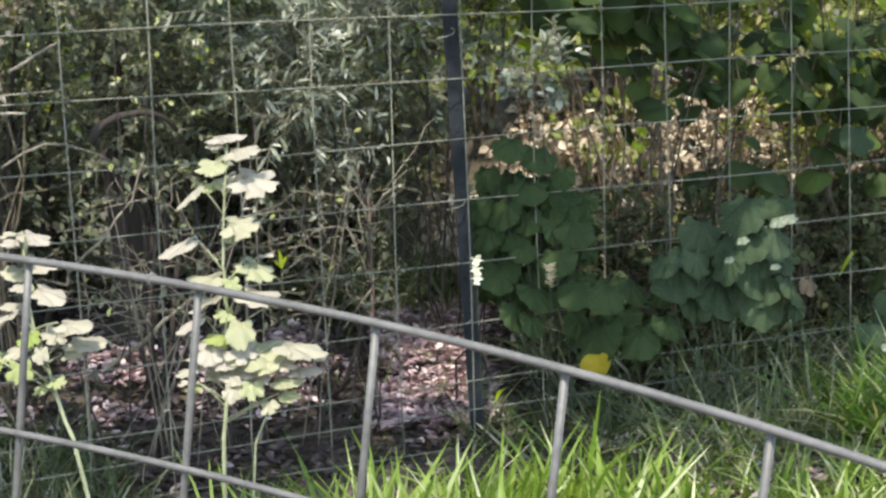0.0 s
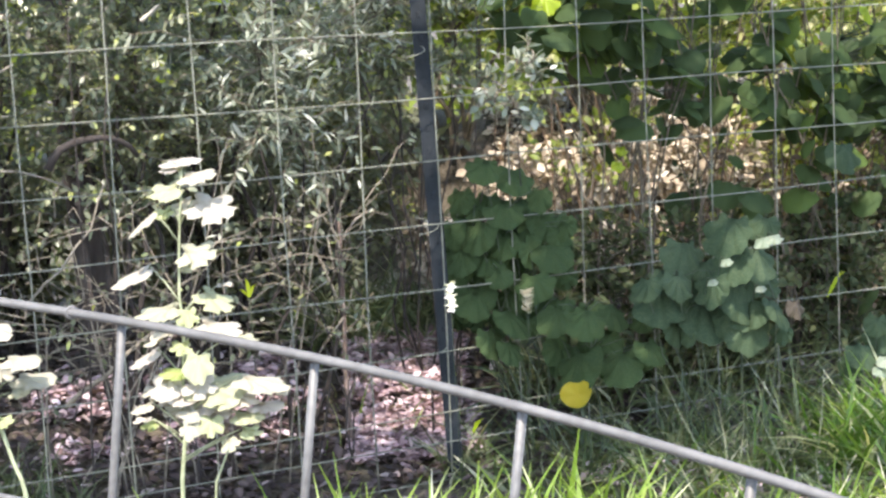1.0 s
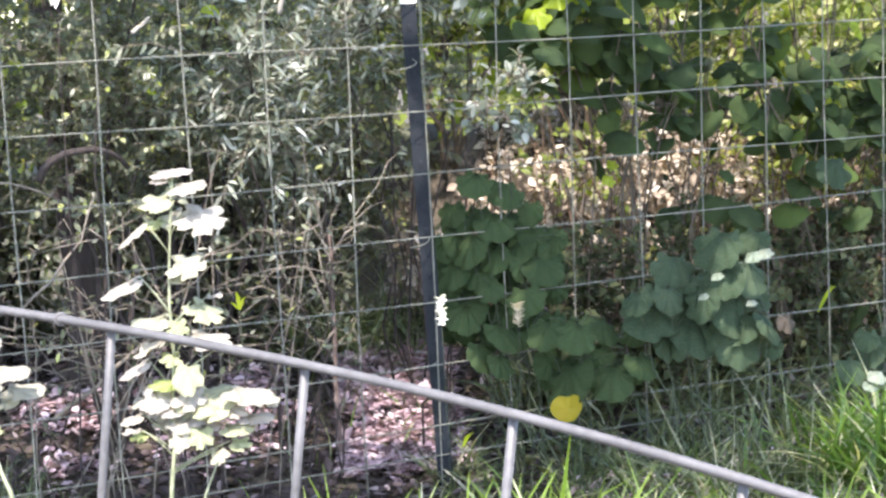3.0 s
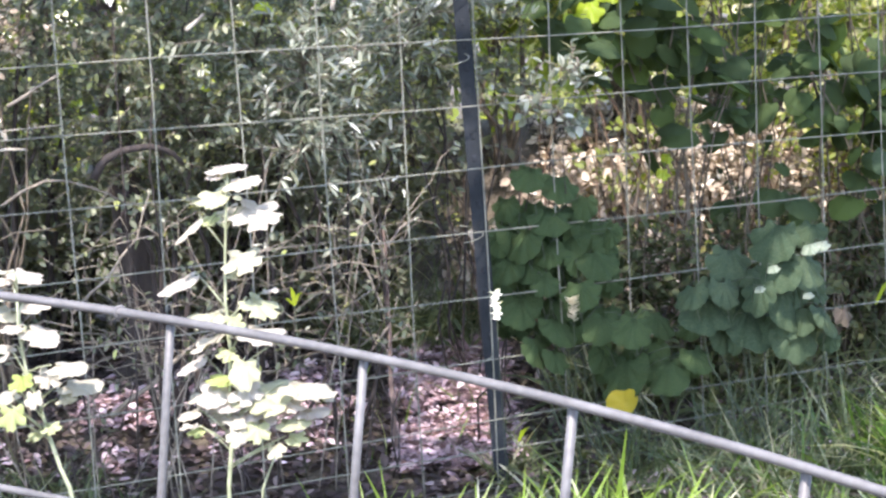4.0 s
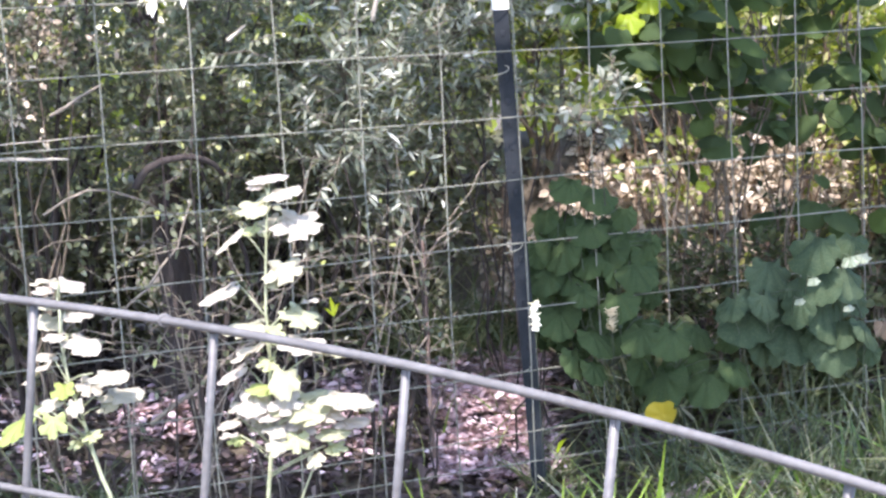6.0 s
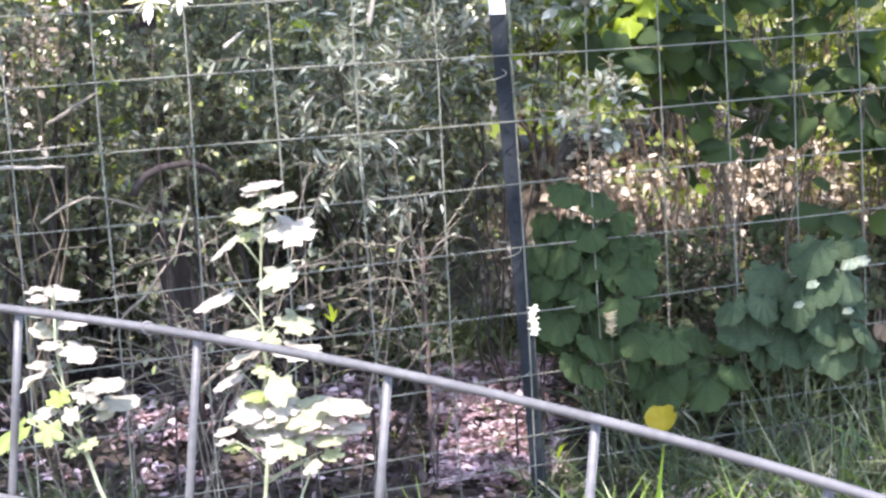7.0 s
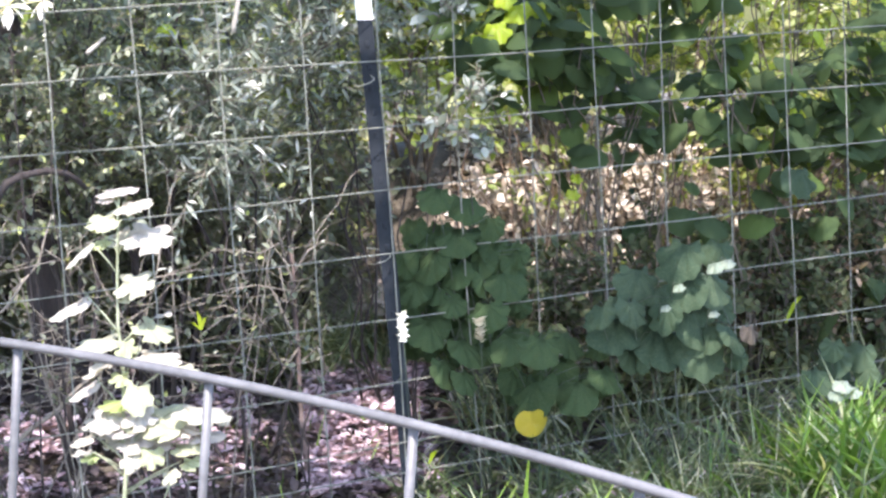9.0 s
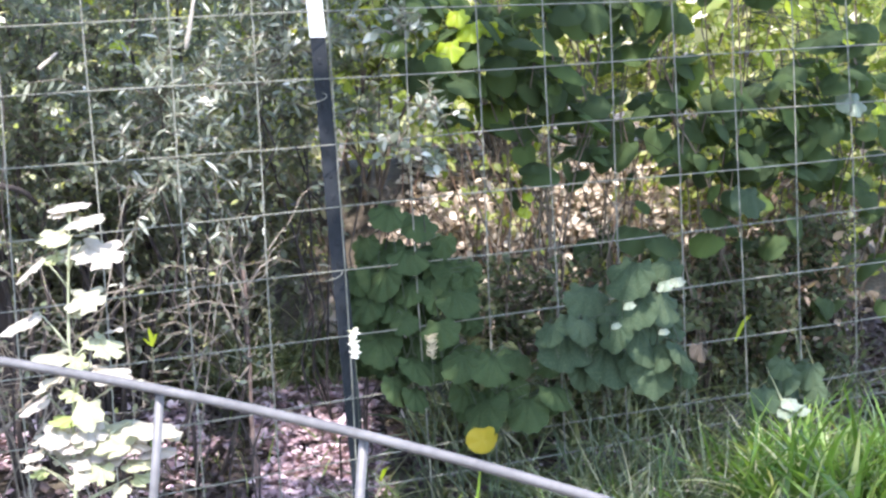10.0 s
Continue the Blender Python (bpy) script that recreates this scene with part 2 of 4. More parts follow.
def round_leaf(lobes=5, depth=0.12, cup=0.12, seed=0, n=30, notch=0.75, ripple=0.015, slit=1.0, wide=1.0, fold=0.0, ragged=0.045):
    """A lobed round blade, 1 wide; the stem joins at the origin and the blade lies along +y, its face to +z."""
    r = random.Random(seed)
    ph = r.uniform(-0.3, 0.3)
    amp = [r.uniform(0.35, 1.25) for _ in range(lobes)]
    rings = [0.0, 0.35, 0.7, 1.0]
    verts = [(0, 0.12, 0)]
    faces = []
    for j, s in enumerate(rings[1:]):
        for k in range(n):
            a = 2 * math.pi * k / n
            away = abs(((a - 1.5 * math.pi + math.pi) % (2 * math.pi)) - math.pi)     # from the stem side
            cut = amp[int(a / (2 * math.pi) * lobes) % lobes]
            rad = 0.5 * (1 - depth * cut * (0.5 - 0.5 * math.cos(lobes * (a - math.pi / 2) + ph)) ** slit)
            rad *= 1 + 0.10 * math.cos(a + ph * 5)
            if away < 0.5:
                rad *= 1 - notch * (1 - away / 0.5) * s
            rad *= 1 + r.uniform(-ragged, ragged) * s
            x, y = rad * s * math.cos(a), rad * s * math.sin(a) + 0.40 * min(1, s + 0.3)
            wave = ripple * math.cos(lobes * (a - math.pi / 2)) * s
            verts.append((x * wide, y, -cup * s * s + wave + fold * abs(x) + r.uniform(-0.012, 0.012)))
    for k in range(n):
        faces.append((0, 1 + k, 1 + (k + 1) % n))
        for j in range(len(rings) - 2):
            a, b = 1 + j * n + k, 1 + j * n + (k + 1) % n
            faces.append((a, a + n, b + n, b))
    return verts, faces


def scatter_mesh(name, template, mats, mat):
    """One mesh of many copies of a small template; mats: array (n, 3, 4)."""
    tv, tf = np.array(template[0], float), template[1]
    n, k = len(mats), len(tv)
    v = np.einsum("nij,kj->nki", mats[:, :, :3], tv) + mats[:, None, :, 3]
    loops = np.concatenate([np.array(f) for f in tf])
    sizes = np.array([len(f) for f in tf])
    allv = (loops[None, :] + (np.arange(n) * k)[:, None]).ravel()
    alls = np.tile(sizes, n)
    me = bpy.data.meshes.new(name)
    me.vertices.add(n * k)
    me.vertices.foreach_set("co", v.ravel())
    me.loops.add(len(allv))
    me.loops.foreach_set("vertex_index", allv.astype(np.int32))
    me.polygons.add(len(alls))
    me.polygons.foreach_set("loop_start", (np.cumsum(alls) - alls).astype(np.int32))
    me.polygons.foreach_set("use_smooth", np.ones(len(alls), bool))
    me.materials.append(mat)
    me.update(calc_edges=True)
    me.validate()
    return me


def poses(pos, along, normal, size):
    """Poses (n, 3, 4) with y along the leaf, z towards its normal."""
    y = along / (np.linalg.norm(along, axis=1, keepdims=True) + 1e-9)
    z = normal - y * np.sum(normal * y, axis=1, keepdims=True)
    z /= np.linalg.norm(z, axis=1, keepdims=True) + 1e-9
    x = np.cross(y, z)
    size = np.broadcast_to(size, (len(pos),))[:, None]
    return np.stack([x * size, y * size, z * size, pos], axis=2)


LANCE = ([(0, 0, 0), (0.11, 0.3, 0.03), (0.10, 0.65, 0.02), (0, 1, -0.08), (-0.10, 0.65, 0.02), (-0.11, 0.3, 0.03), (0, 0.4, -0.01)],
         [(0, 1, 6), (1, 2, 6), (2, 3, 6), (3, 4, 6), (4, 5, 6), (5, 0, 6)])
OVAL = ([(0, 0, 0), (0.22, 0.25, 0.05), (0.25, 0.6, 0.04), (0, 1, -0.08), (-0.25, 0.6, 0.04), (-0.22, 0.25, 0.05), (0, 0.45, -0.01)],
        LANCE[1])
CURLED = ([(0, 0, 0), (0.25, 0.2, 0.14), (0.30, 0.6, 0.18), (0, 1, 0.1), (-0.28, 0.6, 0.12), (-0.22, 0.25, 0.16), (0, 0.45, -0.02)],
          LANCE[1])


def blade(bow=0.5, width=0.035):
    v, f = [], []
    for i in range(5):
        s = i / 4
        w = width * (1 - s ** 1.6) + 0.002
        y, z = bow * s * s, s - 0.25 * bow * s * s
        v += [(-w, y, z), (w, y, z)]
    for i in range(4):
        f.append((2 * i, 2 * i + 1, 2 * i + 3, 2 * i + 2))
    return v, f


# ---- ground ----
def ground_height(x, y):
    bank = min(1.0, max(0.0, (y - 0.02) / 1.0))
    rise = min(1.0, max(0.0, (y - 0.95) / 1.1)) * min(1.0, max(0.0, (x - 0.55) / 0.4)) * min(1.0, max(0.0, (3.4 - x) / 0.6))
    return -0.15 + 0.17 * bank * bank * (3 - 2 * bank) + 0.60 * rise * rise * (3 - 2 * rise) * max(0.0, 1 - max(0.0, y - 2.2) / 1.5) + 0.02 * noise.noise(Vector((x * 1.3, y * 1.3, 0.3))) + 0.012 * noise.noise(Vector((x * 5, y * 5, 2.0)))


def build_ground():
    def steps(lo, hi, fine):
        mid = list(np.arange(lo, hi + 1e-6, fine))
        outer = [0.4, 1.2, 3, 7, 15, 40, 120, 400, 1500]
        return [lo - o for o in reversed(outer)] + mid + [hi + o for o in outer]
    xs, ys = steps(-3.0, 3.6, 0.05), steps(-2.6, 4.0, 0.05)
    verts = [(x, y, ground_height(x, y) if abs(x) < 30 and abs(y) < 30 else (0.02 if y > 0 else -0.15)) for y in ys for x in xs]
    nx = len(xs)
    faces = [(j * nx + i, j * nx + i + 1, (j + 1) * nx + i + 1, (j + 1) * nx + i) for j in range(len(ys) - 1) for i in range(nx - 1)]
    ob = new("ground", mesh_of("ground", verts, faces, M_GROUND))
    return tagged(ob, "brown soil with dry leaves and dry grass", "ground", kind="structure")


build_ground()


def settle(xy, lift=0.0):
    return np.array([(x, y, ground_height(x, y) + lift) for x, y in xy])


# ---- the wire fence, a welded stock panel ----
COL, ROW, TOP = 0.2011, 0.1559, 1.281
fence = thing("wire_fence", "grey galvanised welded wire fence with square openings", "fence")
LEVELS = [TOP - ROW * k for k in range(9)] + [-0.04, -0.13]
FIRST, LAST = -9, 14


def fence_bow(x, z):
    return 0.004 * math.sin(x * 2.1 + 1.0) * math.sin(z * 3)


for i, z in enumerate(LEVELS):
    pts = []
    for k in range(FIRST * 3, LAST * 3 + 1):
        x = k * COL / 3
        pts.append((x, fence_bow(x, z) - 0.0025, z + 0.006 * math.sin(x * 3.1 + i * 1.7) * (0.6 if i else 0.2)))
    part("line_wire", tubes("line_wire", [(pts, 0.0018)], M_WIRE, 6), fence)
for c in range(FIRST, LAST + 1):
    x = c * COL
    pts = []
    for k in range(13):
        z = -0.14 + (TOP + 0.14) * k / 12
        pts.append((x + 0.004 * math.sin(c * 2.3 + z * 4), fence_bow(x, z) + 0.0025, z))
    part("stay_wire", tubes("stay_wire", [(pts, 0.0019)], M_WIRE, 6), fence)


def t_post():
    """A studded steel T-post with a white painted top, driven beside the fence."""
    base = (0.018, 0.030, 0)
    post = thing("steel_fence_post", "dark painted steel T-post with white tip", "fence post", base)
    h, tip = 1.22, 1.068
    flange, stem, th = 0.0190, 0.036, 0.0040

    def section(z0, z1, grow=0.0):
        f, s, t = flange + grow, stem + grow, th + grow
        ring = [(-f, -t), (f, -t), (f, t), (t * 0.8, t), (t * 0.6, s), (-t * 0.6, s), (-t * 0.8, t), (-f, t)]
        verts = [(x - 0.033 * z, y, z) for z in (z0, z1) for x, y in ring]
        n = len(ring)
        faces = [(k, (k + 1) % n, n + (k + 1) % n, n + k) for k in range(n)]
        faces += [tuple(reversed(range(n))), tuple(range(n, 2 * n))]
        return verts, faces
    turn = pose(0, 0, 0, 0, 0, -24)
    part("shaft", mesh_of("shaft", *section(-0.55, tip), M_POST, False), post, "", turn)
    part("tip", mesh_of("tip", *section(tip, h, 0.0006), M_TIP, False), post, "white painted top", turn)
    stud = mesh_of("stud", [(-0.003, -0.002, -0.004), (0.003, -0.002, -0.004), (0.003, -0.002, 0.004), (-0.003, -0.002, 0.004),
                            (-0.006, 0, -0.009), (0.006, 0, -0.009), (0.006, 0, 0.009), (-0.006, 0, 0.009)],
                   [(0, 1, 2, 3), (0, 4, 5, 1), (1, 5, 6, 2), (2, 6, 7, 3), (3, 7, 4, 0)], M_POST, False)
    for k in range(19):
        z = 0.02 + k * 0.055
        part("stud", stud, post, "", turn @ pose(-0.033 * z, -th, z))
    clip = [(0.03 * math.cos(a) - 0.028, 0.022 * math.sin(a), 0.02 * math.sin(a * 0.5)) for a in np.linspace(-2.6, 2.6, 14)]
    for z in (0.93, 0.50, 0.20):
        part("wire_clip", tubes("wire_clip", [(clip, 0.0016)], M_WIRE, 5), post, "", pose(-0.03 * z, 0, z))
    return post


t_post()


# ---- the stock panel in the foreground ----
def panel_point(s):
    return Vector((-1.446 + 0.1235 * s - 0.0063 * s * s, -2.271 - 0.1725 * s - 0.001 * s * s, 0.771 - 0.0203 * s - 0.0018 * s * s))


def build_panel():
    root = thing("stock_panel", "bowed grey welded rod stock panel", "fence panel", panel_point(2))
    o = root.location.copy()
    down = Vector((-0.108, 0.08, -0.99)).normalized()
    drop = 0.19
    for k in range(6):
        line = [panel_point(s * 0.25) + down * drop * k - o for s in range(-14, 23)]
        if k == 5:
            line = [Vector((p.x, p.y, max(p.z, -0.14 - o.z))) for p in line]
        part("line_rod", tubes("line_rod", [(line, 0.0042 if k == 0 else 0.0038)], M_PANEL, 8), root)
    for s in range(-3, 6):
        a = panel_point(s) - o
        b = a + down * (a.z + o.z + 0.16) / -down.z
        pts = [a.lerp(b, q / 8) + Vector((0.005, 0.003, 0)) for q in range(9)]
        part("stay_rod", tubes("stay_rod", [(pts, 0.0042)], M_PANEL, 8), root)
    # a twist of tie wire round the top rod
    bead = []
    for k in range(10):
        a = math.pi * 2 * k / 10
        bead.append((0.0052 * math.cos(a), 0, 0.0052 * math.sin(a)))
    for s in (-0.25,):
        p = panel_point(s) - o
        part("tie_wire", tubes("tie_wire", [([Vector(q) + p for q in bead], 0.0018)], M_PANEL, 5), root)


build_panel()

# ---- leafy plants ----
RIGHT = Vector((0.912, -0.408, 0)).normalized()
AHEAD = Vector((0.408, 0.912, 0)).normalized()
FRONT = -AHEAD
BLADES = {}


def blades(key, mat, count, **shape):
    if key not in BLADES:
        BLADES[key] = [mesh_of("leaf", *round_leaf(seed=i + 11 * len(key), **shape), mat) for i in range(count)]
    return BLADES[key]


def leaf_pose(at, out, size, tilt, roll, r):
    """Leaf at a stem's end: out is the way it points, tilt how far its tip hangs."""
    y = Vector(out).normalized()
    y = (y - Vector((0, 0, math.tan(radians(tilt))))).normalized()
    z = Vector((0, 0, 1)) - y * y.z
    if z.length < 1e-3:
        z = Vector((0, -1, 0))
    z.normalize()
    x = y.cross(z)
    m = Matrix((x, y, z)).transposed().to_4x4()
    return Matrix.Translation(at) @ m @ pose(0, 0, 0, 0, roll, 0) @ Matrix.Scale(size, 4)


def faced_leaf(centre, width, ratio, angle):
    """Where a leaf's stem joins, its tip's direction and its pose: ratio is how far the blade turns to the path, angle its slope."""
    ratio = math.sin(max(math.asin(ratio) - 0.14, 0.02))
    c, q = math.cos(radians(angle)), math.sin(radians(angle))
    up = Vector((0, 0, 1))
    major, minor = RIGHT * c + up * q, up * c - RIGHT * q
    lift = math.sqrt(1 - ratio * ratio)
    z = minor * lift + FRONT * ratio
    fore = FRONT * lift - minor * ratio
    size = abs(width)
    y = fore if ratio > 0.55 else (major * (1 if width > 0 else -1) + fore * 0.3).normalized()
    x = y.cross(z)
    joint = centre - y * size * 0.40
    return joint, Matrix.Translation(joint) @ Matrix((x, y, z)).transposed().to_4x4() @ Matrix.Scale(size, 4)


def stalk_plant(base, stalk, whorls, green_leaves, side_stem, label, seed):
    """A tall plant: a bent stalk, and pale and green leaves (side, height, width in cm, turn, slope) on stems of their own."""
    r = random.Random(seed)
    root = Vector((base[0], base[1], ground_height(base[0], base[1])))
    plant = thing("tall_leafy_plant", label, "plant", root)

    def spot(side, height, deep=0.0):
        return RIGHT * side * 0.01 + AHEAD * deep + Vector((0, 0, height * 0.01 - root.z))
    line = [spot(a, h) for a, h in stalk]
    n = len(line)
    part("stalk", tubes("stalk", [(line, [0.0018 + 0.0026 * (i / (n - 1)) for i in range(n)])], M_STALK, 8), plant)
    knob = mesh_of("leaf_scar", *tube_data([(0, 0, -0.002), (0, 0.002, 0), (0, 0, 0.002)], [0.001, 0.0022, 0.001], 6), M_STALK)
    for k in range(9):
        a = line[-1].lerp(line[-2], (k + r.random()) / 9)
        part("leaf_scar", knob, plant, "", Matrix.Translation(a + Vector((r.choice((-1, 1)) * 0.0038, -0.002, 0))))
    if side_stem:
        part("side_stem", tubes("side_stem", [([spot(a, h, 0.02) for a, h in side_stem], [0.0012, 0.0018, 0.0022, 0.0024])], M_STALK, 6), plant)

    def on_stalk(height):
        z = height * 0.01 - root.z
        for a, b in zip(line, line[1:]):
            if b.z <= z <= a.z:
                return b.lerp(a, (z - b.z) / (a.z - b.z))
        return line[0] if z > line[0].z else line[-1]
    broad = blades("broad pale", M_HOLLY, 7, lobes=5, depth=0.34, cup=0.05, ripple=0.03, slit=3.0, wide=0.86, fold=-0.08, notch=0.8, n=46, ragged=0.08)
    cleft = blades("cleft pale", M_HOLLY, 4, lobes=5, depth=0.52, cup=0.05, ripple=0.03, slit=4.5, wide=0.97, fold=-0.10, notch=0.9, n=48, ragged=0.08)
    folded = blades("folded pale", M_HOLLY, 4, lobes=5, depth=0.40, cup=0.04, ripple=0.05, slit=2.6, wide=0.66, fold=0.14, notch=0.85, n=42, ragged=0.09)
    green = blades("green leaf", M_HOLLYGREEN, 5, lobes=5, depth=0.46, cup=0.06, ripple=0.05, slit=3.2, wide=1.0, fold=-0.12, notch=0.9, n=46, ragged=0.09)
    pale = [leaf for whorl in whorls for leaf in whorl]
    for k, (side, height, width, ratio, angle) in enumerate(pale + green_leaves):
        centre = spot(side, height, r.uniform(-0.035, 0.03) if ratio < 0.9 else -0.04)
        joint, m = faced_leaf(centre, width * 0.0114, ratio, angle + r.uniform(-3, 3))
        node_at = on_stalk(height - min(5.0, 0.6 + 0.42 * abs(side)) - r.uniform(0, 0.8))
        mid = node_at.lerp(joint, 0.5) + Vector((0, 0, 0.003))
        part("petiole", tubes("petiole", [([node_at, mid, joint], [0.0019, 0.0016, 0.0013])], M_STALK, 5), plant)
        if k >= len(pale):
            kind = r.choice(green)
        elif ratio < 0.33:
            kind = r.choice(folded + broad)
        elif width > 8:
            kind = r.choice(cleft)
        else:
            kind = r.choice(broad + cleft)
        part("leaf", kind, plant, "", m)
    return plant


TOP_LEAVES = [(1.1, 78.8, 7.0, 0.26, 5), (-1.5, 77.3, -3.2, 0.5, 8), (4.0, 76.4, 6.6, 0.38, 10), (-2.1, 73.6, -6.0, 0.66, 5), (6.1, 70.8, 8.4, 0.62, -4), (0.2, 70.7, 5.6, 0.5, 25),
              (-6.4, 68.2, -6.6, 0.26, 38), (2.9, 62.7, 7.2, 0.6, 8), (0.9, 59.8, 2.8, 0.5, 5), (-9.4, 58.5, -8.0, 0.3, 25), (5.5, 53.9, 7.2, 0.48, -20), (7.0, 55.9, 3.4, 0.3, 8)]
MIDDLE_LEAVES = [(-4.8, 52.3, -8.4, 0.36, 2), (6.1, 49.6, 8.4, 0.34, -10), (9.8, 46.9, 5.2, 0.24, -4), (-3.7, 48.2, -6.8, 0.28, 20), (-7.8, 44.0, -6.2, 0.3, 25), (2.2, 42.9, 5.8, 0.95, 0),
                 (5.0, 38.6, 10.8, 0.46, -4), (12.8, 39.4, 9.6, 0.28, -8), (-4.2, 38.9, -6.4, 0.72, 6), (16.4, 37.3, 3.0, 0.8, -40)]
LOW_LEAVES = [(13.4, 34.6, 6.6, 0.27, 2), (3.3, 35.3, 8.8, 0.28, 4), (9.7, 33.1, 6.2, 0.33, 4), (-8.7, 35.2, -4.4, 0.35, 15), (-8.2, 33.4, -3.4, 0.3, 0), (0.0, 31.5, 4.0, 0.9, -10),
              (6.5, 28.3, 3.4, 0.7, 20), (-5.0, 36.3, -5.6, 0.45, -5), (5.9, 36.5, 6.0, 0.5, 10), (-1.7, 36.9, -5.0, 0.5, 0), (2.0, 39.1, 6.0, 0.7, 0),
              (0.6, 34.2, 5.4, 0.55, -8), (7.6, 38.2, 5.6, 0.55, 6), (9.6, 36.4, 5.0, 0.5, -12), (-6.8, 38.0, -4.0, 0.5, 18), (4.6, 33.4, 4.6, 0.6, 12), (-3.2, 34.0, -4.2, 0.55, 6)]
stalk_plant((-0.93, -0.85, 0.0),
            [(1.2, 78.4), (0.4, 71), (-0.3, 64), (-0.9, 54.8), (-0.6, 50.7), (-0.7, 45.6), (-1.3, 38.4), (-1.5, 30), (-2.6, 21.6), (-4, -17)],
            [TOP_LEAVES, MIDDLE_LEAVES, LOW_LEAVES],
            [(0.8, 51.6, 3.8, 0.9, 10), (-1.1, 46.0, -3.8, 0.65, 0), (-2.0, 41.5, -5.6, 0.36, -4), (3.6, 31.9, 4.4, 0.9, 0), (-2.7, 69.6, -3.4, 0.6, 20), (-7.6, 32.0, -3.0, 0.6, 0), (10.1, 30.1, 4.0, 0.5, 0)],
            [(6.9, 28.5), (5.2, 24.6), (3.2, 20), (0, -17)],
            "tall stalk with pale sunlit lobed leaves", 3)
stalk_plant((-1.235, -0.85, 0.0),
            [(-6.5, 63.8), (-7.1, 54.5), (-6.4, 47.6), (-4.5, 40.6), (-3.4, 35.6), (-1.9, 29.5), (-0.7, 26.3), (7, -17)],
            [[(-5.2, 63.1, 6.0, 0.38, -15), (-8.2, 64.2, -4.4, 0.26, 0), (-9.7, 62.3, -4.0, 0.45, 5), (-8.3, 59.7, -5.2, 0.28, 0), (-4.6, 58.1, 5.6, 0.46, 0), (-9.5, 56.8, -5.0, 0.58, -15), (-3.0, 53.2, 6.7, 0.5, -20), (-7.5, 54.8, -4.0, 0.34, 0)],
             [(-9.8, 51.0, -4.6, 0.34, 0), (-10.9, 48.8, -6.7, 0.32, 35), (1.6, 47.9, 6.9, 0.36, -3), (2.5, 43.7, 7.9, 0.33, 4), (-9.4, 43.0, -4.2, 0.6, 10), (-4.6, 42.6, 3.3, 0.95, 0), (-0.1, 41.6, 4.0, 0.5, 10), (-2.6, 45.5, 4.6, 0.7, -20)]],
            [(-6.6, 45.7, -4.0, 0.7, 0), (-15.3, 39.7, -7.7, 0.46, 30), (-8.5, 39.8, -4.6, 0.95, 0), (-2.6, 37.3, 3.3, 0.55, 5), (-6.1, 35.5, -3.5, 0.5, 25), (-12.2, 41.5, -2.9, 0.7, 0)],
            [], "leaning stalk with yellow-green sunlit leaves", 5)


def mallow(base, leaves, label, seed, spread, extra, mat=M_MALLOW):
    """A low clump of round leaves on long stems from one crown."""
    r = random.Random(seed)
    root = Vector((base[0], base[1], ground_height(base[0], base[1])))
    plant = thing("mallow_plant", label, "plant", root, "mallow clumps")
    shapes = blades(mat.name, mat, 9, lobes=7, depth=0.16, cup=0.10, slit=2.5, ripple=0.03, n=42)
    spots = [(RIGHT * s * 0.01 + AHEAD * r.uniform(-0.05, 0.05) + Vector((0, 0, h * 0.01 - root.z)), d * 0.01) for s, h, d in leaves]
    for _ in range(extra):
        s, h = r.uniform(*spread[0]), r.uniform(*spread[1])
        spots.append((RIGHT * s + AHEAD * r.uniform(0.0, 0.12) + Vector((0, 0, h - root.z)), r.uniform(0.06, 0.10)))
    mains = []
    for k in range(max(3, len(leaves) // 2)):
        at = spots[(k * 2) % len(leaves)][0]
        crown = RIGHT * at.dot(RIGHT) * 0.35 + AHEAD * 0.04 + Vector((0, 0, -0.01))
        top = at + AHEAD * 0.05
        line = bend(crown, top, 0.02, 0.012, 6, seed * 17 + k)
        mains.append(line)
        part("stem", tubes("stem", [(line, [0.003, 0.0028, 0.0026, 0.0023, 0.002, 0.0017, 0.0013])], M_DARKSTEM, 5), plant)
    joints = [p for line in mains for p in line]
    for at, d in spots:
        a = r.uniform(-0.9, 0.9)
        out = FRONT * math.cos(a) + RIGHT * math.sin(a)
        joint = at - out * d * 0.3 + Vector((0, 0, d * 0.2))
        near = min(joints, key=lambda p: (p - joint).length + (0.1 if p.z > joint.z else 0))
        mid = near.lerp(joint, 0.55) + Vector((0, 0, 0.012))
        leaf = part("leaf", r.choice(shapes), plant, "", leaf_pose(joint, out, d * r.uniform(0.85, 1.02), r.uniform(42, 76), r.uniform(-22, 22), r))
        part("petiole", tubes("petiole", [([near, mid, joint], [0.0018, 0.0014, 0.0012])], M_DARKSTEM, 4), plant)
    return plant


mallow((0.30, -0.05, 0), [(-18, 63.5, 10.5), (-10, 60, 12), (-24, 56, 8.7), (-13, 53, 11), (-21, 48, 12.6), (-3, 48, 13.3), (-10.5, 44, 8.4), (-1, 40.6, 12.6),
                          (-24.7, 40.6, 12), (-15, 36, 8.4), (-6.7, 34, 12), (-21.6, 30.5, 11), (-26, 47.7, 8.4), (-5, 56, 8.4), (2, 45, 8.4)],
       "dense dull green mallow clump against the fence post", 21, ((-0.28, 0.03), (0.24, 0.56)), 70)
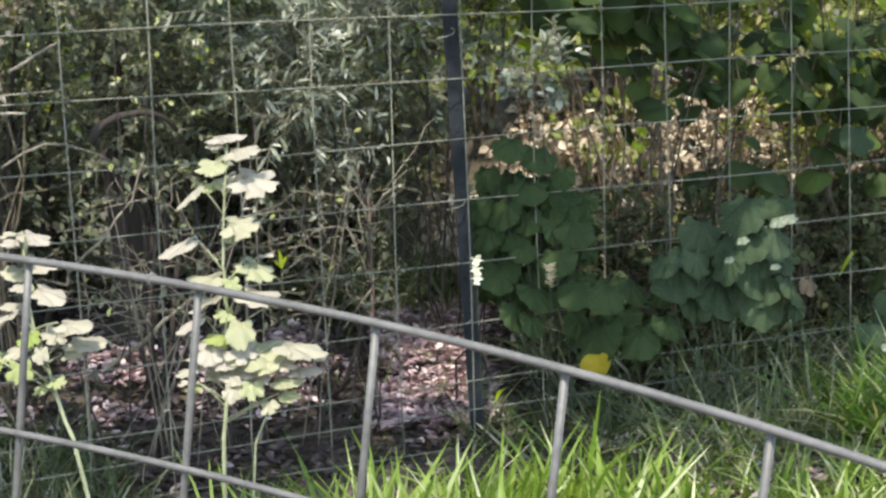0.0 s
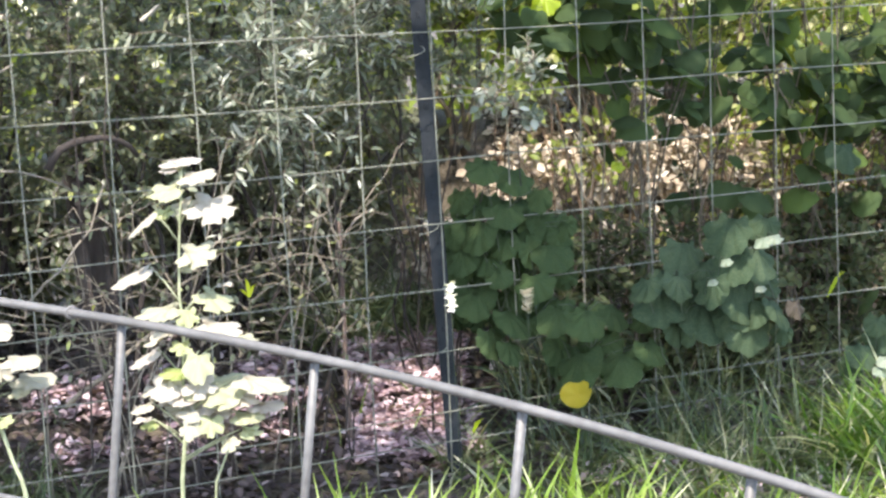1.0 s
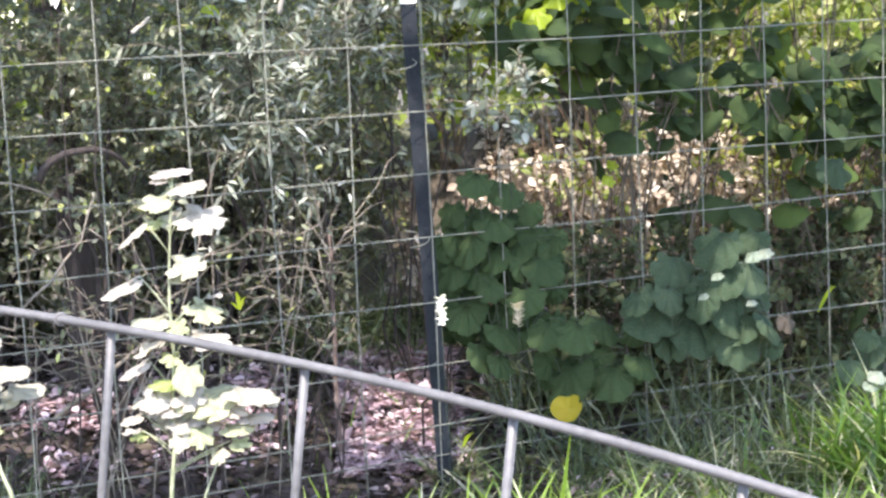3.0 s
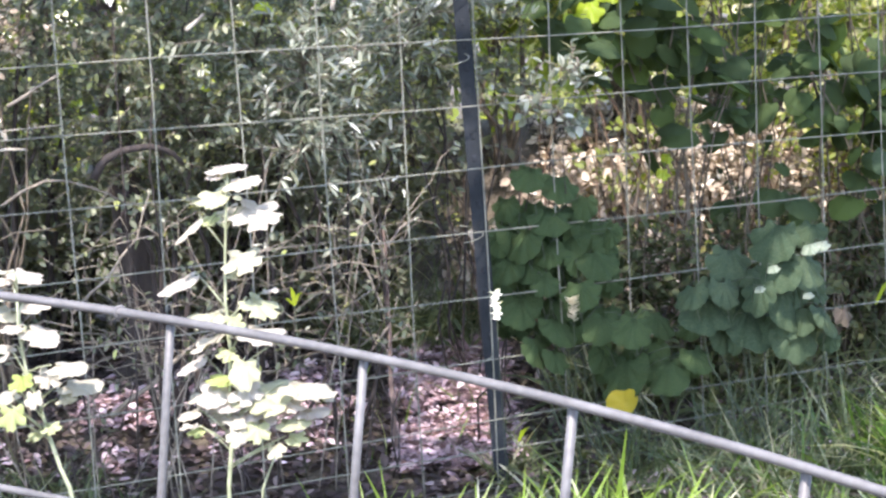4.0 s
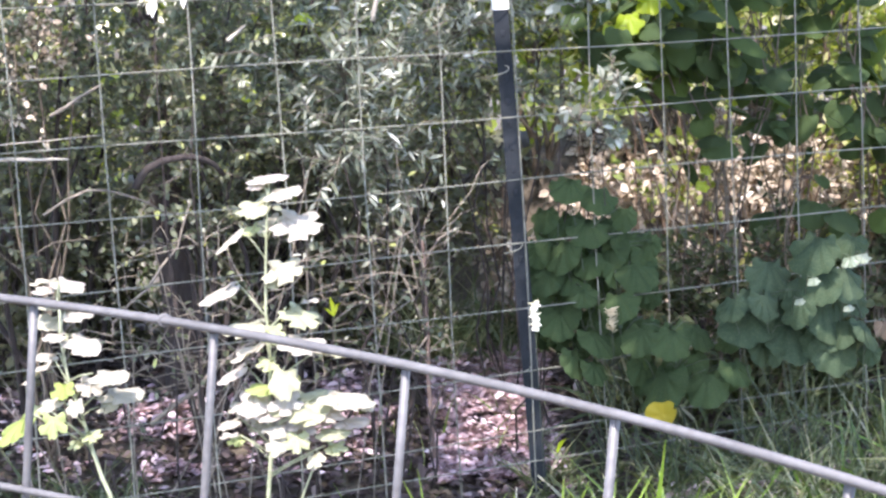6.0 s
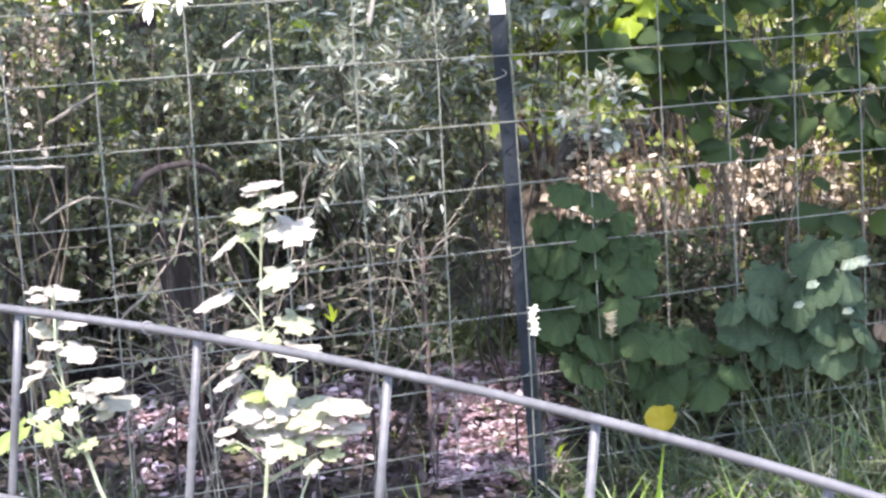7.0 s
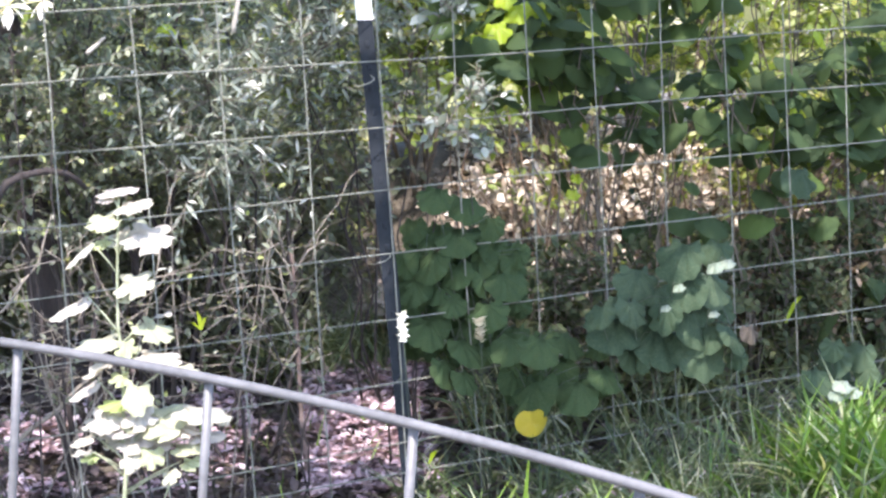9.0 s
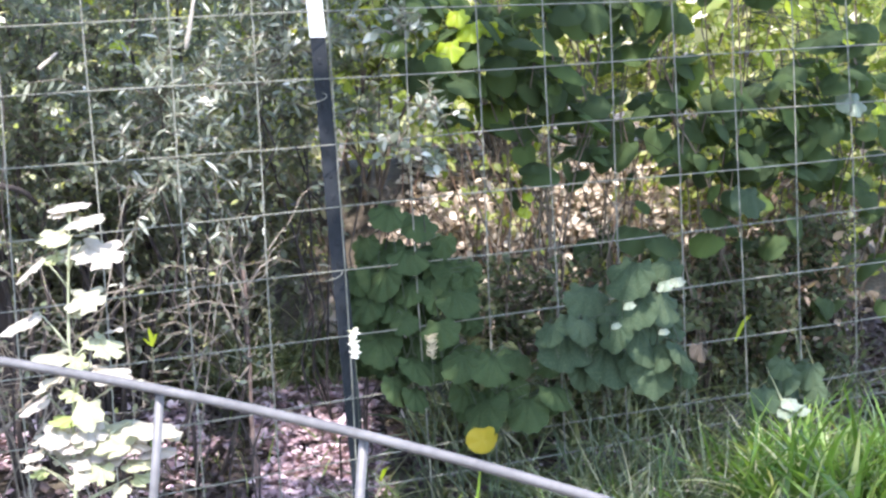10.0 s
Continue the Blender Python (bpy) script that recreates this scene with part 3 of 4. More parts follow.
low_clump = mallow((0.38, -0.16, 0), [(-23.6, 25, 12.7), (-15, 26.8, 10.3), (-7, 25.8, 11.6), (1.4, 25.4, 10.3), (-10.8, 14.7, 15.4), (1.7, 14, 13), (-29, 21.6, 9.7), (9.4, 16.8, 9.7)],
       "low mallow clump in the shade by the fence", 22, ((-0.26, 0.12), (0.10, 0.26)), 14)
broad_clump = mallow((0.65, -0.35, 0), [(-21, 30, 16), (-9.4, 26.8, 16), (-14, 41, 12.5), (-5.8, 47.6, 13), (0, 33, 15.6), (3.8, 39, 12.2), (8.3, 26, 12.2), (-4.3, 39.3, 10.9),
                          (-16.7, 34.4, 9.5), (0.8, 23.8, 13.6), (-25, 34, 8.2), (4, 47, 9.5), (-10.6, 34, 10.9)],
       "broad blue-green mallow clump among grass", 23, ((-0.22, 0.10), (0.18, 0.42)), 16, M_PALEMALLOW)
pale_clump = mallow((1.08, -0.33, 0), [(0, 14, 9), (6, 15, 10), (-6, 11, 9), (3, 9, 8), (-2, 18, 7)],
       "small pale mallow clump in tall grass", 24, ((-0.1, 0.1), (0.04, 0.1)), 6, M_PALEMALLOW)


# ---- climbing vine with broad leaves behind the fence ----
def vine(base, reach, count, label, seed):
    r = random.Random(seed)
    gz = ground_height(base[0], base[1])
    plant = thing("climbing_vine", label, "vine", (base[0], base[1], gz), "climbing vines")
    reach = (reach[0], reach[1], (reach[2][0] - gz, reach[2][1] - gz))
    shapes = blades("vine", M_VINE, 6, lobes=3, depth=0.16, cup=0.16)
    runners = []
    for k in range(9):
        a = Vector((r.uniform(-0.1, 0.1), r.uniform(-0.05, 0.1), 0))
        b = Vector((r.uniform(*reach[0]), r.uniform(*reach[1]), reach[2][1]))
        line = bend(a, b, r.uniform(-0.1, 0.1), 0.05, 7, seed * 9 + k)
        runners.append(line)
        part("runner", tubes("runner", [(line, [0.004 - 0.0003 * i for i in range(8)])], M_BROWNSTEM, 5), plant)
    for _ in range(count):
        at = Vector((r.uniform(*reach[0]), r.uniform(*reach[1]), reach[2][0] + (reach[2][1] - reach[2][0]) * r.random() ** 0.7))
        if noise.noise(Vector((at.x * 2.6 + seed, at.y * 1.5, at.z * 3.0))) < -0.06:
            continue
        d = r.uniform(0.055, 0.12)
        a = r.uniform(-1.3, 1.3)
        out = -AHEAD * math.cos(a) + RIGHT * math.sin(a)
        part("leaf", r.choice(shapes), plant, "", leaf_pose(at, out, d, r.uniform(15, 75), r.uniform(-35, 35), r))
        near = min((p for line in runners for p in line), key=lambda p: (p - at).length)
        mid = near.lerp(at, 0.55) + Vector((r.uniform(-0.01, 0.01), 0.01, 0.02))
        part("petiole", tubes("petiole", [([near, mid, at], [0.0014, 0.0011, 0.0009])], M_DARKSTEM, 3), plant)
    return plant


VINES = []
VINES.append(vine((0.75, 0.35, 0), ((-0.35, 0.45), (-0.12, 0.22), (0.64, 1.28)), 250, "dark green broad-leaved vine climbing behind the fence", 31))
VINES.append(vine((0.98, 0.36, 0), ((-0.26, 0.30), (-0.12, 0.12), (0.60, 0.98)), 80, "dark broad-leaved vine before a sunlit bank", 35))
VINES.append(vine((1.40, 0.40, 0), ((-0.35, 0.50), (-0.22, 0.15), (0.43, 1.28)), 400, "broad-leaved vine with bright backlit leaves", 32))
VINES.append(vine((2.05, 0.50, 0), ((-0.60, 0.5), (-0.28, 0.15), (0.12, 1.32)), 265, "leafy vine thicket at the end of the fence", 33))
vine((2.75, 0.65, 0), ((-0.45, 0.5), (-0.25, 0.4), (0.05, 1.35)), 130, "leafy vine thicket at the end of the fence", 34)


def bright_leaf(plant, at, size, out, tilt, mat, label):
    """A single leaf, mostly coloured as if catching the light, on a short stem of the vine."""
    r = random.Random(int(at[0] * 1000))
    o = Vector(at) - plant.location
    key = "leaf of " + mat.name
    if key not in BLADES:
        BLADES[key] = [mesh_of("leaf", *round_leaf(5, 0.30, 0.12, 3, 40, 0.85, 0.04, 2.0, 1.1, -0.15), mat)]
    part("leaf", BLADES[key][0], plant, label, leaf_pose(o, out, size, tilt, r.uniform(-20, 20), r))
    part("petiole", tubes("petiole", [([o + Vector((0.02, 0.06, -0.05)), o + Vector((0.0, 0.02, 0)), o], 0.0012)], M_DARKSTEM, 4), plant)


# lime colour stands in for sunlight shining through these vine leaves
for at, size in (((0.478, 0.29, 1.05), 0.075), ((0.549, 0.30, 1.095), 0.07), ((0.614, 0.30, 1.10), 0.085), ((0.52, 0.31, 1.13), 0.06), ((0.44, 0.31, 1.02), 0.05), ((0.71, 0.32, 0.58), 0.04), ((0.73, 0.33, 0.62), 0.035)):
    bright_leaf(VINES[0], at, size, (-0.2, -0.9, 0), 60, M_LIME, "bright yellow-green leaf")
for at, size in (((1.495, 0.33, 0.765), 0.085), ((1.566, 0.30, 0.97), 0.07), ((1.95, 0.45, 0.92), 0.06), ((2.05, 0.5, 1.02), 0.09), ((1.70, 0.34, 1.12), 0.08), ((1.90, 0.40, 1.10), 0.10), ((2.10, 0.42, 0.80), 0.08)):
    bright_leaf(VINES[3], at, size, (0.3, -0.9, 0), 65, M_LIME, "bright yellow-green leaf")
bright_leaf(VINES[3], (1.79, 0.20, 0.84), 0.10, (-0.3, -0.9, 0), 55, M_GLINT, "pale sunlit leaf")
bright_leaf(VINES[2], (1.316, 0.10, 0.60), 0.11, (-0.2, -0.9, 0), 62, M_PALEMALLOW, "dull blue-green leaf")


# small pale leaves added on the clumps to paint sun glints
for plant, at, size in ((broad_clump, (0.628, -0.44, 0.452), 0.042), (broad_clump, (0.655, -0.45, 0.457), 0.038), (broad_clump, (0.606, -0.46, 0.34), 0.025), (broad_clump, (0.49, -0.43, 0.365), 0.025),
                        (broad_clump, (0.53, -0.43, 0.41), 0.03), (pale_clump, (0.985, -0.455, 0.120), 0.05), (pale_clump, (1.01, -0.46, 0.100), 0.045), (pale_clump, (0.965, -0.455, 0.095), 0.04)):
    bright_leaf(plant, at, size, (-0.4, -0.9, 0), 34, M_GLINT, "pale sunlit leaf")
bright_leaf(broad_clump, (0.722, -0.44, 0.29), 0.055, (0.2, -0.9, 0), 70, M_DRYLEAF, "withered brown leaf")


# ---- shrubs ----
def shrub(name, base, label, seed, stems, height, spread, twigs, leaf_step, leaf_size, template, leaf_mat, wood, hang=0.0, low=0.15, lean=(0, 0), thick=0.009, reach=(0.12, 0.34)):
    """Woody stems, thin twigs along them, and small leaves along the twigs."""
    r = random.Random(seed)
    g = np.random.default_rng(seed)
    base = (base[0], base[1], ground_height(base[0], base[1]))
    plant = thing(name, label, "shrub", base)
    limbs, lines = [], []
    for k in range(stems):
        a = 2 * math.pi * k / stems + r.uniform(-0.5, 0.5)
        top = Vector((math.cos(a) * spread[0] * r.uniform(0.3, 1) + lean[0], math.sin(a) * spread[1] * r.uniform(0.3, 1) + lean[1], height * r.uniform(0.75, 1.1)))
        line = bend((r.uniform(-0.06, 0.06), r.uniform(-0.06, 0.06), -0.02), top, -0.04, 0.05, 8, seed * 31 + k)
        limbs.append(line)
        lines.append((line, [thick * (1 - 0.09 * i) for i in range(9)]))
    for line in lines:
        part("stem", tubes("stem", [line], M_DARKBARK if wood is M_TWIG else wood, 6), plant)
    twig_lines, pos, along, nor = [], [], [], []
    for _ in range(twigs):
        limb = r.choice(limbs)
        s = r.uniform(low, 1.0) * 7.99
        i = int(s)
        a = limb[i].lerp(limb[i + 1], s - i)
        if name == "shrub" and noise.noise((Vector(base) + a) * 4.2) < -0.10:
            continue
        d = Vector((r.gauss(0, 1), r.gauss(0, 1), r.gauss(0.25 - hang, 0.6))).normalized()
        length = r.uniform(*reach)
        b = a + d * length
        line = bend(a, b, hang * 0.1 - 0.02, 0.02, 4, r.randrange(10 ** 6))
        twig_lines.append((line, [0.0022, 0.0018, 0.0015, 0.0012, 0.0008]))
        m = int(length / leaf_step)
        for q in range(m):
            t = (q + r.random()) / m * 3.99
            j = int(t)
            p = line[j].lerp(line[j + 1], t - j)
            w = (line[j + 1] - line[j]).normalized()
            side = Vector((r.gauss(0, 1), r.gauss(0, 1), r.gauss(0, 1))).cross(w)
            if side.length < 0.1:
                continue
            pos.append(p)
            along.append(w * 0.6 + side.normalized())
            nor.append((r.gauss(0, 0.55), r.gauss(-0.45, 0.5), 0.85))
    tagged(part("twig_work", tubes("twig_work", twig_lines, wood, 3), plant), kind="stuff")
    pos, along, nor = np.array(pos), np.array(along), np.array(nor)
    size = leaf_size * g.uniform(0.6, 1.25, len(pos))
    part("crown", scatter_mesh("crown", template, poses(pos, along, nor, size), leaf_mat), plant)
    return plant


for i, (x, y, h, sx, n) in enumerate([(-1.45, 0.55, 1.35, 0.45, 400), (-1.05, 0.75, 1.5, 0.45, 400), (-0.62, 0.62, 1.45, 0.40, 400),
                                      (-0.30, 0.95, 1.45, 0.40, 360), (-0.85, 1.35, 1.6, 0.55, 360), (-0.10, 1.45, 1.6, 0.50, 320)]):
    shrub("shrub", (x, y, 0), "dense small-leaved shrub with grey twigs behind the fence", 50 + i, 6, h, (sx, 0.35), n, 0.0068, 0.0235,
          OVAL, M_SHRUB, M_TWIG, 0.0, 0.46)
for i, (x, y) in enumerate([(-1.3, 1.9), (-0.6, 2.0), (0.0, 2.2), (-1.0, 1.5), (0.15, 1.25), (-0.2, 1.5)]):
    shrub("low_shrub", (x, y, 0), "low dark shrub in deep shade", 60 + i, 9, 0.75, (0.5, 0.3), 240, 0.012, 0.036,
          OVAL, M_UNDER, M_TWIG, 0.1, 0.05)
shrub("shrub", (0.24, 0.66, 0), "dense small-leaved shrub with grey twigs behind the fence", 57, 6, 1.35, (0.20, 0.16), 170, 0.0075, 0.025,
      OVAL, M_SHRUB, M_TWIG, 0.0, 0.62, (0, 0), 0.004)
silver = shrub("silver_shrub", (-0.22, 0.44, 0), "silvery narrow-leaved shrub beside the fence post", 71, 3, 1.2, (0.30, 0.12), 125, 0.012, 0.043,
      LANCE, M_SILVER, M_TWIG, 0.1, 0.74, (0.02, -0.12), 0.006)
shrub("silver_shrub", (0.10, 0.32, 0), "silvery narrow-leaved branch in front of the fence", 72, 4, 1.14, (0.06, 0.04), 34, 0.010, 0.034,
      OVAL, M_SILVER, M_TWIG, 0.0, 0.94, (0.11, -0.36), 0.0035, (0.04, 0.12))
shrub("green_shrub", (0.62, 2.1, 0), "open green shrub in patchy sun", 73, 7, 1.35, (0.6, 0.35), 200, 0.014, 0.038,
      OVAL, M_SHRUB, M_BROWNSTEM, 0.0, 0.6)
shrub("green_shrub", (1.55, 1.9, 0), "open green shrub in patchy sun", 74, 8, 1.4, (0.6, 0.4), 220, 0.014, 0.040,
      OVAL, M_FAR, M_BROWNSTEM, 0.0, 0.45)
shrub("green_shrub", (2.3, 1.6, 0), "open green shrub in patchy sun", 76, 8, 1.4, (0.6, 0.4), 240, 0.014, 0.042,
      OVAL, M_FAR, M_BROWNSTEM, 0.0, 0.3)
shrub("russet_shrub", (1.62, 0.55, 0), "low tangle of russet dead twigs", 75, 10, 0.46, (0.40, 0.15), 190, 0.022, 0.035,
      CURLED, M_RUST, M_BROWNSTEM, 0.1, 0.1)
for i, (x, y, h) in enumerate([(0.60, 0.40, 0.42), (0.88, 0.36, 0.40), (1.18, 0.40, 0.44), (1.48, 0.36, 0.40), (1.80, 0.42, 0.46)]):
    shrub("low_weed", (x, y, 0), "dark low weed in the shade behind the fence", 200 + i, 7, h * 1.1, (0.20, 0.12), 150, 0.009, 0.032,
          OVAL, M_WEED, M_BROWNSTEM, 0.1, 0.05, (0, 0), 0.003, (0.06, 0.18))
for i, (x, y, h) in enumerate([(0.66, 1.15, 0.22), (1.10, 1.35, 0.22), (1.60, 1.45, 0.28), (1.85, 1.20, 0.25)]):
    shrub("dry_brush", (x, y, 0), "sunlit tan dry brush with withered leaves", 80 + i, 5, h, (0.30, 0.16), 70, 0.014, 0.042,
          CURLED, M_TANLITTER, M_BROWNSTEM, 0.1, 0.05, (0, 0), 0.003)
shrub("dry_brush", (-1.05, 0.62, 0), "sunlit tan withered branches over the shrubs", 85, 5, 1.2, (0.15, 0.10), 55, 0.012, 0.022,
      CURLED, M_TANLITTER, M_BROWNSTEM, 0.0, 0.80, (0.02, -0.1), 0.005, (0.06, 0.16))
for i, (x, y) in enumerate([(0.95, 1.75), (1.45, 1.6), (1.95, 1.9), (0.45, 1.9)]):
    shrub("sunny_shrub", (x, y, 0), "yellow-green shrub in full sun", 180 + i, 7, 1.0, (0.4, 0.3), 190, 0.012, 0.042,
          OVAL, M_FAR, M_BROWNSTEM, 0.05, 0.5)
shrub("green_shrub", (1.05, 0.95, 0), "yellow-green sprigs among dry brush", 77, 7, 0.75, (0.6, 0.2), 10, 0.014, 0.036,
      OVAL, M_FAR, M_BROWNSTEM, 0.0, 0.35, (0, 0), 0.003)
shrub("green_shrub", (2.05, 1.0, 0), "dense low green shrub behind the vine", 78, 8, 0.8, (0.5, 0.25), 160, 0.012, 0.040,
      OVAL, M_FAR, M_BROWNSTEM, 0.0, 0.05)
for i, (x, y) in enumerate([(2.45, 1.15), (2.9, 1.3)]):
    shrub("green_shrub", (x, y, 0), "yellow-green shrub behind the vine", 190 + i, 8, 0.95, (0.4, 0.22), 150, 0.013, 0.040,
          OVAL, M_FAR, M_BROWNSTEM, 0.0, 0.05)
for i, (x, y) in enumerate([(1.42, 1.05), (1.78, 1.0), (1.10, 1.20)]):
    shrub("green_shrub", (x, y, 0), "thin yellow-green sprigs before the leaf-covered bank", 195 + i, 6, 0.62, (0.32, 0.18), 13, 0.014, 0.038,
          OVAL, M_FAR, M_BROWNSTEM, 0.0, 0.1, (0, 0), 0.003)
for i, (x, y, sx) in enumerate([(-0.95, 0.28, 0.30), (-0.55, 0.25, 0.25), (-0.22, 0.22, 0.2)]):
    shrub("twiggy_shrub", (x, y, 0), "bare tangle of thin pale twigs behind the fence", 170 + i, 4, 0.66, (sx, 0.12), 44, 0.05, 0.022,
          OVAL, M_SHRUB, M_TWIG, 0.1, 0.42, (0, 0), 0.0032)


for at, size in (((-0.43, 0.28, 1.09), 0.035), ((-0.418, 0.28, 1.076), 0.022), ((-0.446, 0.28, 1.084), 0.022), ((-0.575, 0.28, 0.911), 0.018), ((-0.59, 0.28, 0.896), 0.022)):
    bright_leaf(silver, at, size, (-0.3, -0.9, 0), 50, M_LIME, "bright yellow-green leaf")


def dry_stems():
    r = random.Random(81)
    clump = thing("dry_stem_clump", "upright thin brown dry stems before a sunlit bank", "dry stems", (0.9, 1.0, ground_height(0.9, 1.0)))
    for _ in range(58):
        x, y = r.uniform(-0.55, 1.2), r.uniform(-0.4, 0.2)
        h = r.uniform(0.35, 1.0)
        part("stem", tubes("stem", [(bend((x, y, -0.01), (x + r.gauss(0, 0.20), y + r.gauss(0, 0.10), h), 0, 0.018, 5, r.randrange(10 ** 6)),
                                     [0.0036, 0.0033, 0.003, 0.0026, 0.002, 0.0014])], M_DRYSTEM, 4), clump)


dry_stems()


# ---- tree with an unseen crown added to shade the fence ----
def shade_tree():
    tree = thing("shade_tree", "dark-trunked tree with an unseen crown added for dappled shade", "tree", (-0.60, 1.02, 0.0))
    o = tree.location.copy()
    trunk = [Vector((0, 0, -0.1)), Vector((0.01, 0.02, 0.3)), Vector((-0.02, 0.05, 0.9)), Vector((-0.06, 0.10, 1.6)), Vector((-0.15, 0.2, 2.5)), Vector((-0.2, 0.3, 3.4))]
    part("trunk", tubes("trunk", [(trunk, [0.06, 0.05, 0.045, 0.042, 0.04, 0.02])], M_DARKBARK, 10), tree)
    r = random.Random(90)
    limbs = []
    for k in range(14):
        a = r.uniform(0, 6.28)
        s = trunk[4].lerp(trunk[5], r.random()) if k % 2 else trunk[3].lerp(trunk[4], 0.6 + 0.4 * r.random())
        e = s + Vector((math.cos(a) * r.uniform(1, 2.4), math.sin(a) * 1.4 - r.uniform(0.6, 2.6), r.uniform(0.1, 0.8)))
        limbs.append((bend(s, e, -0.15, 0.08, 6, 900 + k), [0.022, 0.019, 0.016, 0.013, 0.01, 0.007, 0.004]))
    for limb in limbs:
        part("limb", tubes("limb", [limb], M_DARKBARK, 6), tree)
    # open places in the crown, put where sun should land: x, y on the ground below along the sunlight, radii, and how
    # open
    gaps = [(-0.90, -0.88, 0.45, 0.42, 1.0), (-1.20, -0.76, 0.42, 0.36, 1.0), (-0.09, 0.31, 0.27, 0.23, 1.0), (0.02, 0.50, 0.20, 0.15, 0.8), (-0.16, 0.45, 0.22, 0.16, 0.65), (-1.0, 0.42, 0.26, 0.14, 0.8), (0.13, -0.18, 0.07, 0.06, 1.0), (-0.32, 0.52, 0.16, 0.14, 0.9), (0.93, -0.62, 0.28, 0.20, 0.9), (-0.45, -0.94, 0.65, 0.22, 0.95), (0.05, -0.76, 0.4, 0.14, 0.6), (1.85, 0.9, 0.6, 0.35, 0.8),
            (1.35, 1.38, 0.85, 0.48, 0.95), (1.5, 2.25, 1.3, 0.45, 0.5), (-0.55, 0.30, 0.26, 0.14, 0.85), (-0.52, 0.58, 0.24, 0.15, 1.0), (-1.08, 0.66, 0.42, 0.24, 0.85), (2.0, 1.5, 0.9, 0.75, 0.92), (-0.80, 1.20, 1.0, 0.35, 0.7), (0.5, -0.7, 0.5, 0.25, 0.35),
            (0.66, -0.34, 0.11, 0.08, 1.0), (0.76, 0.70, 0.12, 0.09, 0.95), (1.65, 0.58, 0.13, 0.1, 1.0), (1.80, 0.66, 0.14, 0.12, 0.9), (1.97, 0.49, 0.09, 0.08, 1.0), (2.15, 0.85, 0.3, 0.2, 0.8), (-0.035, -0.12, 0.09, 0.07, 1.0), (1.05, -0.64, 0.24, 0.20, 0.85), (0.92, -0.56, 0.09, 0.07, 1.0), (2.45, 1.25, 0.8, 0.55, 0.9), (2.05, 1.0, 0.35, 0.25, 0.9), (0.42, 0.30, 0.18, 0.12, 0.9)]
    g = np.random.default_rng(91)
    pos, along, nor = [], [], []
    while len(pos) < 15500:
        gx, gy, z = g.uniform(-3.0, 3.0), g.uniform(-1.3, 2.7), g.uniform(2.5, 3.6)
        if (gx / 3.0) ** 2 + ((gy - 0.65) / 2.0) ** 2 + ((z - 2.95) / 0.8) ** 2 > 1.45 + 0.3 * noise.noise(Vector((gx, gy, z)) * 1.7):
            continue
        open_here = 0.0
        for cx, cy, rx, ry, amount in gaps:
            q = ((gx - cx) / rx) ** 2 + ((gy - cy) / ry) ** 2
            if q < 1:
                open_here = max(open_here, amount)
        if gy < -1.15 + 0.12 * math.sin(gx * 3):
            open_here = max(open_here, 0.9)
        if g.random() < open_here:
            continue
        x, y = gx + SUN.x / SUN.z * (z - 0.3), gy + SUN.y / SUN.z * (z - 0.3)
        dense = -0.35 < gy < (0.30 if gx > 0 else 0.10) and -1.7 < gx < 1.0
        if noise.noise(Vector((gx * 3.5, gy * 3.5, 5))) + 0.8 * noise.noise(Vector((gx * 11, gy * 11, 9))) > (0.60 if dense else 0.30):
            continue
        pos.append((x - o.x, y - o.y, z))
        along.append((g.normal(), g.normal(), g.normal() * 0.5))
        nor.append((g.normal() * 0.5, g.normal() * 0.5, 1))
    pos = np.array(pos)
    part("crown", scatter_mesh("crown", OVAL, poses(pos, np.array(along), np.array(nor), 0.10 * g.uniform(0.6, 1.2, len(pos))), M_CANOPY), tree)


shade_tree()


# ---- fallen leaves, grass ----
def litter(name, label, count, box, size, seed, lift=0.004, mat=M_LITTER, slant=0.0, patchy=-1.0):
    g = np.random.default_rng(seed)
    xy = np.stack([g.uniform(*box[0], count), g.uniform(*box[1], count)], axis=1)
    xy = xy[[noise.noise(Vector((x * 5, y * 9, seed))) > patchy for x, y in xy]]
    count = len(xy)
    xy[:, 0] += slant * (xy[:, 1] - box[1][0])
    pos = settle(xy) + np.stack([0 * xy[:, 0], 0 * xy[:, 0], lift + g.random(count) * 0.022], axis=1)
    along = np.stack([g.normal(size=count), g.normal(size=count), 0.25 * g.normal(size=count)], axis=1)
    nor = np.stack([0.28 * g.normal(size=count), 0.28 * g.normal(size=count) - 0.1, np.ones(count)], axis=1)
    ob = new(name, scatter_mesh(name, CURLED, poses(pos, along, nor, size * g.uniform(0.5, 1.3, count)), mat))
    return tagged(ob, label, "leaf litter", kind="stuff")


# dark litter paints the shaded ground, pale litter the sunlit patches
litter("leaf_litter", "leaf mould under the shrubs, coloured dark as shade", 15000, ((-1.9, 0.45), (0.0, 2.2)), 0.034, 101, 0.004, M_SHADELITTER)
litter("wood_litter", "pinkish pale dry chips and leaves kept to the sun patch by the post", 7400, ((-0.20, 0.16), (0.16, 0.92)), 0.031, 104, 0.014, M_LITTER, 0.42, -0.22)
litter("wood_litter", "pale flecks of dead leaf among the grass", 520, ((0.25, 1.2), (-0.85, -0.12)), 0.034, 107, 0.02)
litter("wood_litter", "scattered pale dry leaves as sun flecks on the soil", 2300, ((-1.7, -0.1), (0.32, 1.3)), 0.030, 105, 0.015, M_LITTER, 0.0, 0.18)
